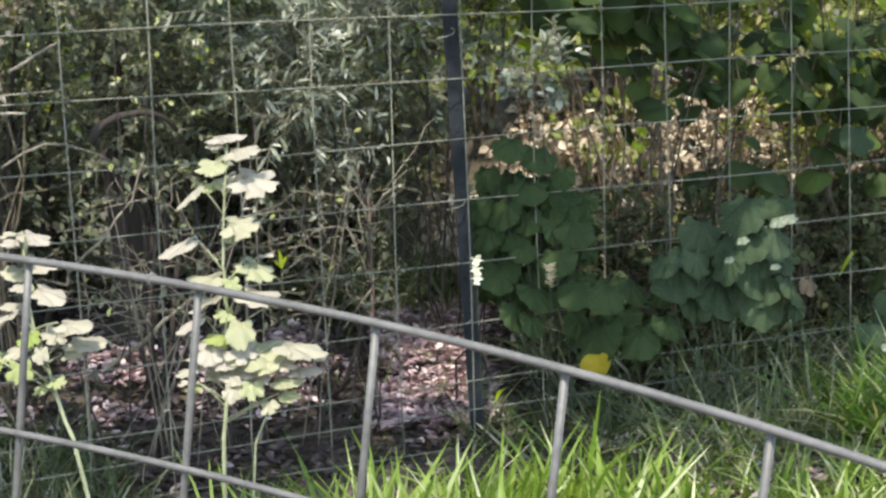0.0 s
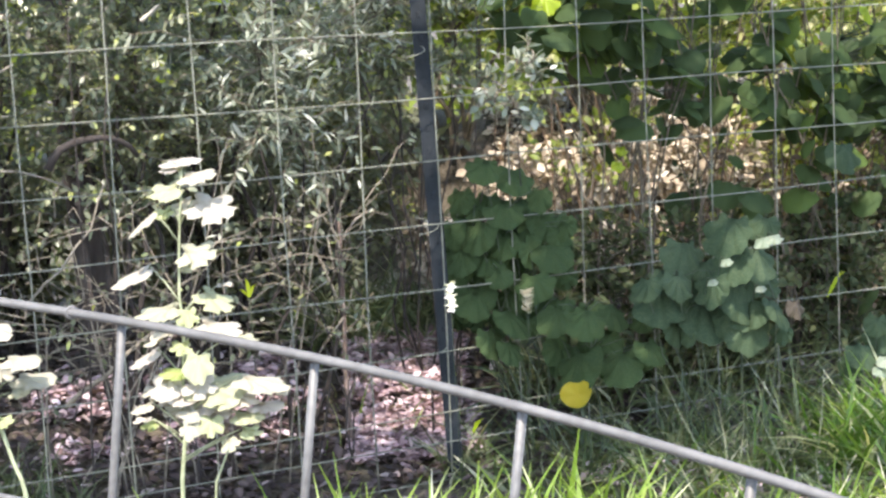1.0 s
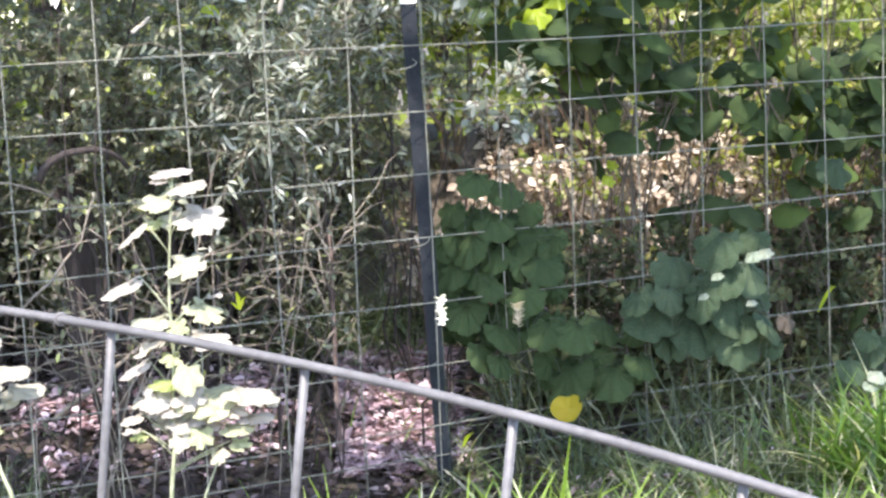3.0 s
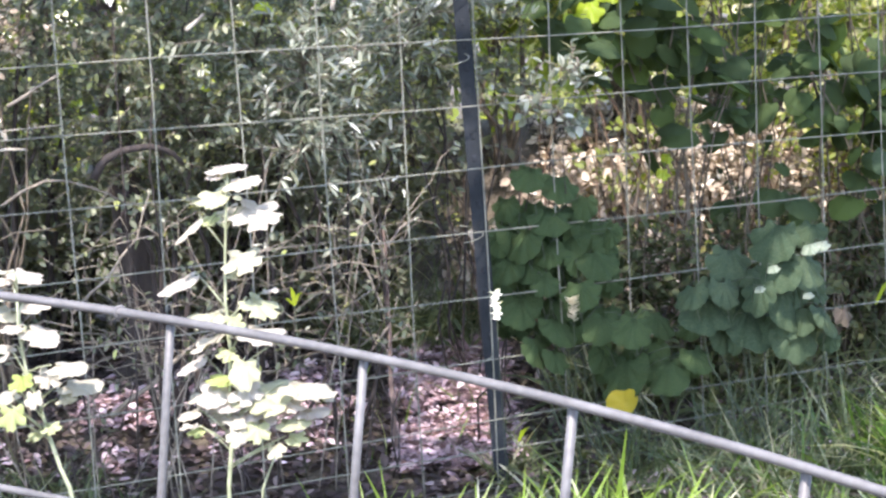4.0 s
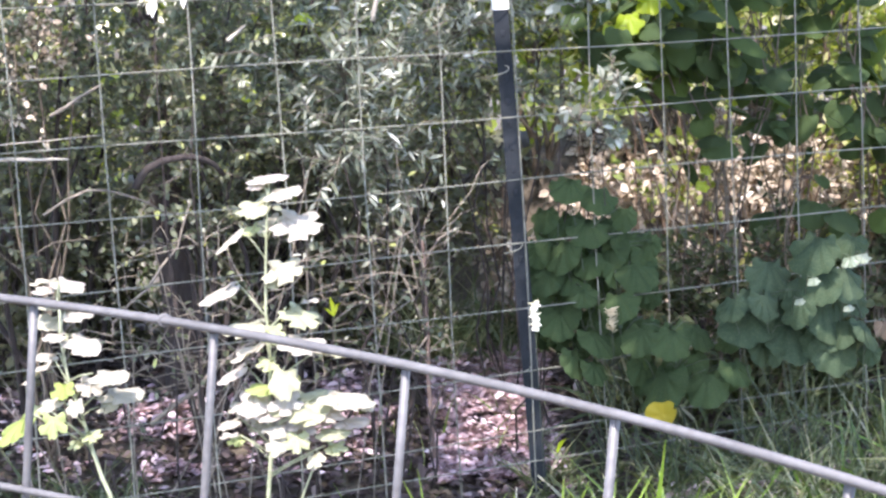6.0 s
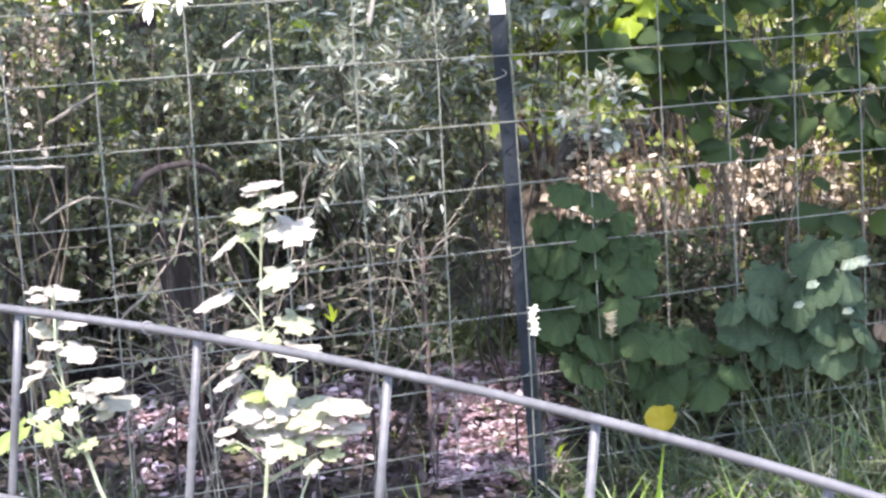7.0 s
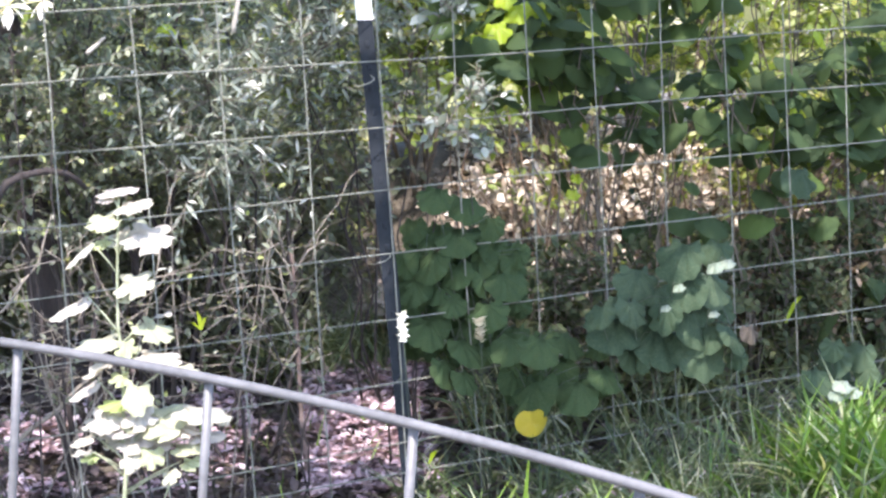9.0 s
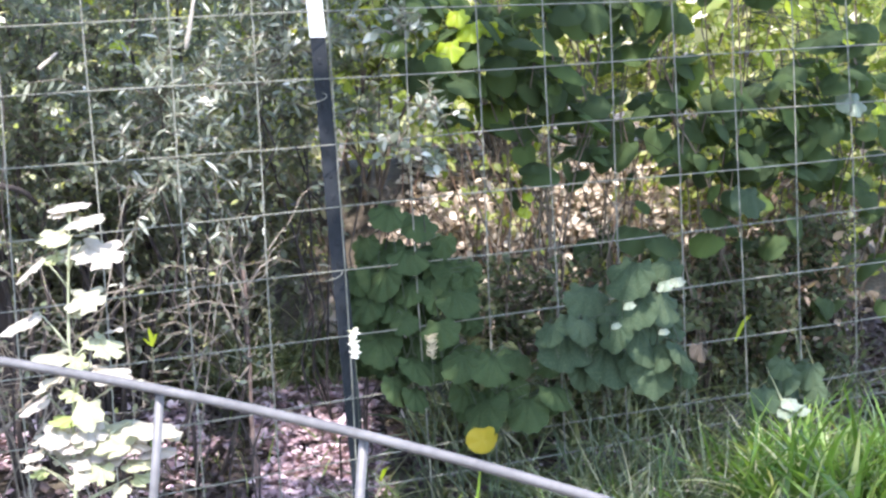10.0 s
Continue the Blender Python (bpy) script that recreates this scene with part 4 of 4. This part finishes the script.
litter("wood_litter", "pale dry chips under the shrubs as a sun dapple", 2600, ((-0.85, -0.1), (0.46, 0.9)), 0.031, 108, 0.012, M_LITTER, 0.0, 0.03)
litter("leaf_litter", "sparse dry leaves on dark soil in front of the fence", 1000, ((-1.9, 0.3), (-0.6, 0.05)), 0.034, 103, 0.004, M_SHADELITTER)
litter("leaf_litter", "brown leaf mould among the thin grass, coloured dark as shade", 2800, ((0.22, 1.25), (-0.85, 0.0)), 0.032, 109, 0.004, M_SHADELITTER)
# paler tan litter kept to the sunlit part of the bank
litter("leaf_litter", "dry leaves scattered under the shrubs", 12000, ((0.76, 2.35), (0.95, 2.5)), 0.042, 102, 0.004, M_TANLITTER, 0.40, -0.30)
litter("leaf_litter", "leaf mould between the clumps, coloured dark as shade", 9000, ((0.3, 2.8), (0.0, 1.0)), 0.036, 106, 0.004, M_SHADELITTER)


def grass(name, label, count, centre, radii, height, mat, seed, bow=0.55, width=0.02, lean=0.28, clump=0.0):
    g = np.random.default_rng(seed)
    a, q = g.uniform(0, 2 * math.pi, count), np.sqrt(g.random(count))
    xy = np.stack([centre[0] + radii[0] * q * np.cos(a), centre[1] + radii[1] * q * np.sin(a)], axis=1)
    keep = np.array([noise.noise(Vector((x * 6, y * 6, seed))) > clump - 0.5 for x, y in xy])
    xy = xy[keep]
    n = len(xy)
    pos = settle(xy, -0.005)
    along = np.stack([g.normal(size=n), g.normal(size=n), 0 * pos[:, 0]], axis=1)
    nor = np.stack([lean * g.normal(size=n), lean * g.normal(size=n), np.ones(n)], axis=1)
    y = along / np.linalg.norm(along, axis=1, keepdims=True)
    z = nor / np.linalg.norm(nor, axis=1, keepdims=True)
    x = np.cross(y, z)
    x /= np.linalg.norm(x, axis=1, keepdims=True)
    y = np.cross(z, x)
    s = (height * g.uniform(0.45, 1.15, n))[:, None]
    w = g.uniform(0.7, 1.4, n)[:, None]
    mats = np.stack([x * s * w, y * s * g.uniform(0.3, 1.4, n)[:, None], z * s, pos], axis=2)
    ob = new(name, scatter_mesh(name, blade(bow, width), mats, mat))
    return tagged(ob, label, "grass", kind="stuff")


grass("tall_grass", "lush sunlit green grass tuft by the fence", 430, (0.96, -0.56), (0.20, 0.22), 0.29, M_GRASS, 111, 0.8, 0.026, 0.24)
grass("tall_grass", "lush sunlit green grass tuft by the fence", 300, (1.26, -0.60), (0.18, 0.22), 0.27, M_GRASS, 125, 0.9, 0.026, 0.3)
grass("tall_grass", "green grass along the front of the fence", 420, (0.66, -0.55), (0.38, 0.22), 0.18, M_DULLGRASS, 112, 1.4, 0.022, 0.85)
grass("tall_grass", "scattered green blades before the mallow clumps", 110, (0.72, -0.50), (0.40, 0.24), 0.20, M_GRASS, 122, 1.0, 0.026, 0.45)
grass("tall_grass", "bright green foreground grass", 1250, (-0.50, -0.77), (0.64, 0.17), 0.26, M_SUNGRASS, 113, 0.6, 0.027, 0.35, 0.42)
grass("dry_grass", "bleached dry grass tuft in full sun", 70, (-0.42, -0.66), (0.10, 0.06), 0.15, M_STRAW, 126, 1.2, 0.040, 0.5)
grass("tall_grass", "bright green foreground grass", 900, (0.10, -0.88), (0.66, 0.16), 0.17, M_SUNGRASS, 114, 0.8, 0.030, 0.4, 0.42)
grass("dry_grass", "bleached dry blades among bright grass", 34, (0.40, -0.82), (0.35, 0.12), 0.12, M_STRAW, 127, 1.3, 0.035, 0.6)
grass("thin_grass", "thin dry grass in the shade", 1500, (0.70, -0.36), (0.58, 0.34), 0.17, M_DULLGRASS, 115, 1.5, 0.022, 0.8)
grass("thin_grass", "thin grass below the fence post", 60, (-0.02, 0.55), (0.30, 0.3), 0.15, M_GRASS, 116, 1.0, 0.02)
grass("thin_grass", "thin grass at the edge of the litter", 900, (-1.25, 0.1), (0.4, 0.4), 0.18, M_DULLGRASS, 117, 0.9, 0.018)
grass("field_grass", "pale sunlit grass beyond the shrubs", 9000, (0.8, 5.0), (5.5, 2.3), 0.14, M_DULLGRASS, 118, 0.8, 0.04)
grass("thin_grass", "dim grass behind the fence", 700, (1.5, 0.15), (0.8, 0.35), 0.22, M_DULLGRASS, 119, 1.1, 0.018, 0.6)
grass("thin_grass", "dull weeds between the clumps", 600, (0.80, 0.40), (0.42, 0.16), 0.28, M_DULLGRASS, 123, 1.1, 0.020, 0.5)
grass("thin_grass", "olive grass in the shade behind the post", 700, (0.30, 1.05), (0.32, 0.22), 0.24, M_DULLGRASS, 124, 1.1, 0.022, 0.5)
grass("thin_grass", "weeds under the mallow clump", 700, (0.35, 0.02), (0.4, 0.2), 0.13, M_DULLGRASS, 120, 1.5, 0.03, 0.6)


def far_hedge():
    hedge = thing("hedge", "tall sunlit green hedge beyond the grass", "hedge", (1.5, 8.5, 0))
    g = np.random.default_rng(121)
    n = 16000
    pos = np.stack([g.uniform(-9, 9, n), g.normal(0, 0.5, n), 3.2 * g.random(n)], axis=1)
    pos[:, 1] += 0.4 * np.sin(pos[:, 0] * 1.7) + 0.3 * np.sin(pos[:, 2] * 3)
    along, nor = g.normal(size=(n, 3)), g.normal(size=(n, 3)) + np.array([0, -0.3, 0.8])
    part("foliage", scatter_mesh("foliage", OVAL, poses(pos, along, nor, 0.22 * g.uniform(0.6, 1.3, n)), M_FAR), hedge)
    r = random.Random(122)
    lines = [(bend((x, r.uniform(-0.2, 0.2), 0), (x + r.uniform(-0.4, 0.4), r.uniform(-0.3, 0.3), 3), 0, 0.1, 5, int(x * 10)), 0.03) for x in np.arange(-8.5, 9, 0.8)]
    for line in lines:
        part("trunk", tubes("trunk", [line], M_BARK, 5), hedge)


far_hedge()


# ---- single small things ----
def loose_leaf(name, label, category, at, size, mat, turn):
    ob = new(name, mesh_of(name, *round_leaf(4, 0.06, 0.05, 7), mat))
    ob.matrix_basis = Matrix.Translation(at) @ Matrix.LocRotScale((0, 0, 0), Euler([radians(a) for a in turn]), (size,) * 3)
    return tagged(ob, label, category)


def sticks():
    r = random.Random(131)
    for a, b, rad, label, mat in (
            ((-1.254, 0.15, 0.798), (-1.06, 0.15, 0.784), 0.005, "bleached pale stick caught in the shrub", M_PALEWOOD),
            ((-1.093, 0.15, 0.883), (-0.97, 0.15, 0.948), 0.0045, "grey slanting branch caught in the shrub", M_TWIG),
            ((-0.814, 0.927, -0.02), (-0.648, 0.669, -0.02), 0.016, "dark fallen branch lying on the litter", M_DARKBARK),
            ((-1.044, 0.918, -0.06), (-0.795, 0.858, -0.06), 0.010, "thin dark fallen branch lying on the litter", M_DARKBARK),
            ((-0.666, 1.076, 0.06), (-0.473, 1.023, 0.16), 0.020, "dark fallen branch lying on the litter", M_DARKBARK),
            ((-0.66, 1.05, 0.03), (-0.25, 1.55, 0.12), 0.028, "dark fallen branch on the litter", M_DARKBARK),
            ((-1.26, 0.15, 0.826), (-0.976, 0.15, 0.833), 0.0016, "thin pale twig caught in the shrub", M_PALEWOOD),
            ((-0.67, 0.15, 1.028), (-0.624, 0.15, 1.063), 0.0055, "short pale sunlit stick in the shrub", M_PALEWOOD),
            ((-0.404, -0.10, 1.055), (-0.376, -0.10, 1.17), 0.006, "short pale sunlit broken twig", M_PALEWOOD)):
        ob = new("stick", tubes("stick", [(bend(a, b, 0, min(rad * 0.8, 0.012 * math.dist(a, b)), 6, r.randrange(999)), [rad, rad, rad * 0.95, rad * 0.9, rad * 0.85, rad * 0.7, rad * 0.5])], mat, 7))
        tagged(ob, label, "stick")


sticks()


def sapling():
    """A slender bare young tree behind the fence, forked low down."""
    main = [(-0.123, 0.33, -0.112), (-0.137, 0.32, -0.018), (-0.148, 0.3, 0.122), (-0.142, 0.3, 0.254), (-0.141, 0.3, 0.444), (-0.141, 0.31, 0.516)]
    forks = [[(-0.142, 0.3, 0.251), (-0.169, 0.29, 0.317), (-0.216, 0.28, 0.426), (-0.222, 0.28, 0.47), (-0.198, 0.28, 0.51)], [(-0.142, 0.3, 0.251), (-0.201, 0.27, 0.207), (-0.251, 0.25, 0.159)], [(-0.14, 0.3, 0.415), (-0.159, 0.3, 0.461), (-0.17, 0.31, 0.548), (-0.161, 0.31, 0.591)], [(-0.142, 0.3, 0.21), (-0.099, 0.28, 0.251), (-0.081, 0.26, 0.178)], [(-0.143, 0.3, 0.444), (-0.092, 0.31, 0.496), (-0.034, 0.33, 0.518)]]
    root = Vector(main[0])
    tree = thing("bare_sapling", "slender reddish-brown bare sapling behind the fence", "sapling", root)
    line = [Vector(p) - root for p in main]
    line[0].z -= 0.03
    part("trunk", tubes("trunk", [(line, [0.0085, 0.0075, 0.006, 0.005, 0.004, 0.0025])], M_SAPLING, 8), tree)
    for fork in forks:
        pts = [Vector(p) - root for p in fork]
        part("branch", tubes("branch", [(pts, [0.0036 - 0.0005 * k for k in range(len(pts))])], M_TWIG, 6), tree)


sapling()


def crooked_branch(points, thick, mat, label):
    """A dead branch bowed through the shrubs."""
    pts = [Vector(p) for p in points]
    line = []
    for a, b in zip(pts, pts[1:]):
        line += [a, a.lerp(b, 0.5) + Vector((0, 0, 0.006))]
    line.append(pts[-1])
    n = len(line)
    tagged(new("dead_branch", tubes("dead_branch", [(line, [thick * (1 - 0.5 * k / n) for k in range(n)])], mat, 7)), label, "branch")


crooked_branch([(-0.90, 0.20, 0.70), (-0.87, 0.19, 0.745), (-0.80, 0.18, 0.765), (-0.73, 0.19, 0.755), (-0.68, 0.22, 0.715)], 0.011, M_DARKBARK, "dark arched dead branch among twigs")
crooked_branch([(-1.12, 0.18, 0.66), (-1.02, 0.16, 0.71), (-0.93, 0.16, 0.69), (-0.84, 0.17, 0.64)], 0.0036, M_TWIG, "thin grey bowed branch among twigs")
crooked_branch([(-0.98, 0.17, 0.40), (-0.90, 0.16, 0.47), (-0.82, 0.16, 0.56), (-0.78, 0.17, 0.66)], 0.0036, M_TWIG, "grey forked branch rising through the twigs")
crooked_branch([(-0.88, 0.30, 0.12), (-0.78, 0.27, 0.19), (-0.68, 0.26, 0.27), (-0.60, 0.27, 0.30)], 0.007, M_TWIG, "slanting grey branch over the leaf litter")


def arching_twigs(base, spans, label, seed):
    """Bare thin twigs that arch over one another."""
    r = random.Random(seed)
    root = Vector((base[0], base[1], ground_height(base[0], base[1])))
    tangle = thing("twig_tangle", label, "twigs", root)
    for _ in range(spans):
        a = Vector((r.uniform(-0.14, 0.14), r.uniform(-0.05, 0.05), -0.01))
        s = r.choice((-1, 1))
        rise, reach = r.uniform(0.35, 0.95), s * r.uniform(0.05, 0.30)
        hook = s * r.uniform(-0.12, 0.22)
        pts = []
        for k in range(10):
            q = k / 9
            pts.append(a + Vector((reach * q + hook * math.sin(q * 3.0) * q + r.uniform(-0.006, 0.006), 0.08 * s * q * q + r.uniform(-0.005, 0.005), rise * math.sin(q * r.uniform(1.7, 1.9)) if q else 0)))
        part("twig", tubes("twig", [(pts, [0.0024 - 0.00017 * k for k in range(10)])], M_TWIG, 5), tangle)


arching_twigs((-0.80, 0.17), 8, "curved bare grey twigs arching behind the fence", 151)
arching_twigs((-1.08, 0.17), 4, "curved bare grey twigs arching behind the fence", 152)
arching_twigs((-0.50, 0.24), 5, "thin curved grey twigs beside the sapling", 153)


def pale_spray(at, count, size, label, seed):
    """A tuft of pointed pale leaves at the end of a thin twig."""
    r = random.Random(seed)
    gz = ground_height(at[0], at[1] + 0.1)
    spray = thing("pale_leaf_spray", label, "leaves", (at[0], at[1] + 0.1, gz))
    top = Vector((0, -0.1, at[2] - gz))
    part("stem", tubes("stem", [(bend((0, 0, -0.01), top, 0, 0.012, 6, seed), [0.003, 0.0028, 0.0026, 0.0022, 0.002, 0.0016, 0.001])], M_DARKBARK, 5), spray)
    blade_mesh = mesh_of("leaf", [(x * 1.3, y, z) for x, y, z in LANCE[0]], LANCE[1], M_PETAL)
    for k in range(count):
        a = 2 * math.pi * k / count + r.uniform(-0.3, 0.3)
        out = RIGHT * math.cos(a) + Vector((0, 0, 1)) * math.sin(a) * 0.8 + FRONT * 0.6
        m = Matrix.Translation(top) @ out.to_track_quat("Y", "Z").to_matrix().to_4x4() @ Matrix.Rotation(r.uniform(-0.6, 0.6), 4, "Y") @ Matrix.Scale(size * r.uniform(0.7, 1.2), 4)
        part("leaf", blade_mesh, spray, "", m)


pale_spray((-0.851, 0.1, 1.145), 15, 0.058, "white pointed leaves at the top of a twig", 161)
pale_spray((-0.773, 0.12, 1.15), 11, 0.045, "small white pointed leaves on a twig", 162)
loose_leaf("withered_leaf", "withered orange leaf hanging on a vine", "leaf", (0.80, 0.42, 0.64), 0.06, M_ORANGE, (70, 10, 20))


def yellowed_leaf(plant, at):
    """A round yellowed leaf, folded along its middle, on a pale stem of the same clump."""
    v, f = [], []
    n = 22
    for j in range(4):
        q = (0.02, 0.4, 0.75, 1.0)[j]
        for k in range(n):
            a = 2 * math.pi * k / n
            x, z = 0.041 * q * math.cos(a), 0.034 * q * math.sin(a) * (1 - 0.12 * (math.sin(a) > 0) * (abs(math.cos(a)) < 0.25))
            v.append(RIGHT * x + FRONT * (0.012 - (1.3 if x > 0.008 else 0.25) * abs(x - 0.008) + 0.002 * math.sin(5 * a) * q) + Vector((0, 0, z)))
    for j in range(3):
        f += [(j * n + k, j * n + (k + 1) % n, (j + 1) * n + (k + 1) % n, (j + 1) * n + k) for k in range(n)]
    f.append(tuple(reversed(range(n))))
    o = Vector(at) - plant.location
    part("leaf", mesh_of("leaf", v, f, M_YELLOW), plant, "yellowed round leaf", Matrix.Translation(o))
    foot = Vector((o.x * 0.7, o.y * 0.7, -0.01))
    part("stem", tubes("stem", [([foot, o.lerp(foot, 0.4) + RIGHT * 0.02, o + Vector((0, 0, -0.03)) + RIGHT * 0.008], [0.002, 0.0016, 0.0013])], M_DARKSTEM, 5), plant)


yellowed_leaf(low_clump, (0.245, -0.20, 0.082))


def white_flower(at, label):
    """Pale blooms one above another on a thin stem."""
    gz = ground_height(at[0], at[1])
    at = (at[0], at[1], at[2] - gz)
    f = thing("white_flower", label, "flower", (at[0], at[1], gz))
    part("stem", tubes("stem", [([(0.01, 0.01, -0.01), (0.0, 0, at[2] * 0.6), (0, 0, at[2])], 0.0009)], M_DARKSTEM, 5), f)
    r = random.Random(141)
    petal = mesh_of("petal", *round_leaf(3, 0.05, 0.2, 5, 16), M_PETAL)
    for z, k0 in ((at[2] + 0.004, 0.0), (at[2] - 0.021, 0.6), (at[2] - 0.044, 0.2)):
        ring = [(0.003 * math.cos(q) * w, 0.003 * math.sin(q) * w, h) for w, h in ((1, 0), (0.7, 0.003)) for q in np.linspace(0, 6.28, 9)[:-1]]
        knot = part("flower_centre", mesh_of("flower_centre", [Vector(p) + Vector((0, 0, z)) for p in ring], [(k, (k + 1) % 8, 8 + (k + 1) % 8, 8 + k) for k in range(8)] + [tuple(range(8, 16))], M_LIME), f, "greenish flower centre")
        for k in range(5):
            a = k0 + k * 2 * math.pi / 5
            out = RIGHT * math.cos(a) + Vector((0, 0, 1)) * math.sin(a) + FRONT * 0.5
            m = (Matrix.Translation((0, 0, z)) @ out.to_track_quat("Y", "Z").to_matrix().to_4x4() @ Matrix.Scale(0.019, 4))
            part("petal", petal, knot, "", m)


def seed_spike(at, label):
    """A thin stem that ends in a spike of small pale seed scales."""
    gz = ground_height(at[0], at[1])
    top = at[2] - gz
    spike = thing("seed_spike", label, "weed", (at[0], at[1], gz))
    part("stem", tubes("stem", [(bend((0, 0.01, -0.01), (0, 0, top), 0, 0.006, 5, 177), 0.0010)], M_DARKSTEM, 5), spike)
    r = random.Random(178)
    scale = mesh_of("seed_scale", [(x * 1.6, y, z) for x, y, z in CURLED[0]], CURLED[1], M_SEED)
    for k in range(22):
        a = k * 2.4 + r.uniform(-0.8, 0.8)
        out = RIGHT * math.cos(a) + FRONT * (0.5 + 0.5 * math.sin(a)) + Vector((0, 0, 0.5))
        m = Matrix.Translation((0, 0, top - 0.055 * (k / 22))) @ out.to_track_quat("Y", "Z").to_matrix().to_4x4() @ Matrix.Scale(r.uniform(0.018, 0.028), 4)
        part("seed_scale", scale, spike, "", m)


seed_spike((0.125, -0.19, 0.345), "pale pinkish seed spike among mallow leaves")
white_flower((-0.062, -0.16, 0.375), "small white flower in front of the fence post")


def shoot(at, height, lean, label, bare=0.0, fan=0.3):
    s = thing("young_shoot", label, "shoot", at)
    if bare:
        part("stem", tubes("stem", [([(0, 0, -0.01), (0.005, 0, bare * 0.5), (0, 0, bare)], 0.0011)], M_DARKSTEM, 5), s)
    r = random.Random(int(height * 1000))
    for k in range(4):
        a = r.uniform(-1, 1)
        tip = (RIGHT * (lean + fan * a) + FRONT * 0.15 + Vector((0, 0, 1))).normalized() * height * r.uniform(0.7, 1)
        mid = tip * 0.55 + Vector((0, 0, 0.01))
        v, f = [], []
        for i, p in enumerate((Vector((0, 0, 0)), mid * 0.5, mid, tip)):
            p = p + Vector((0, 0, bare))
            w = RIGHT * (0.0025, 0.0042, 0.0035, 0.0005)[i]
            v += [p - w, p + w]
        f = [(0, 1, 3, 2), (2, 3, 5, 4), (4, 5, 7, 6)]
        part("blade", mesh_of("blade", v, f, M_LIME), s)


shoot((0.03, 0.05, -0.15), 0.07, 0.0, "yellow-green shoot at the foot of the post", 0.22)
shoot((0.10, 0.08, -0.15), 0.05, 0.8, "small yellow-green seedling on the soil", 0.10)
shoot((-0.425, 0.22, -0.13), 0.05, 0.0, "bright yellow-green sprig in the twigs", 0.475, 2.2)
shoot((1.25, 0.10, -0.13), 0.11, 0.5, "yellowing grass blade in the shade", 0.29, 0.15)
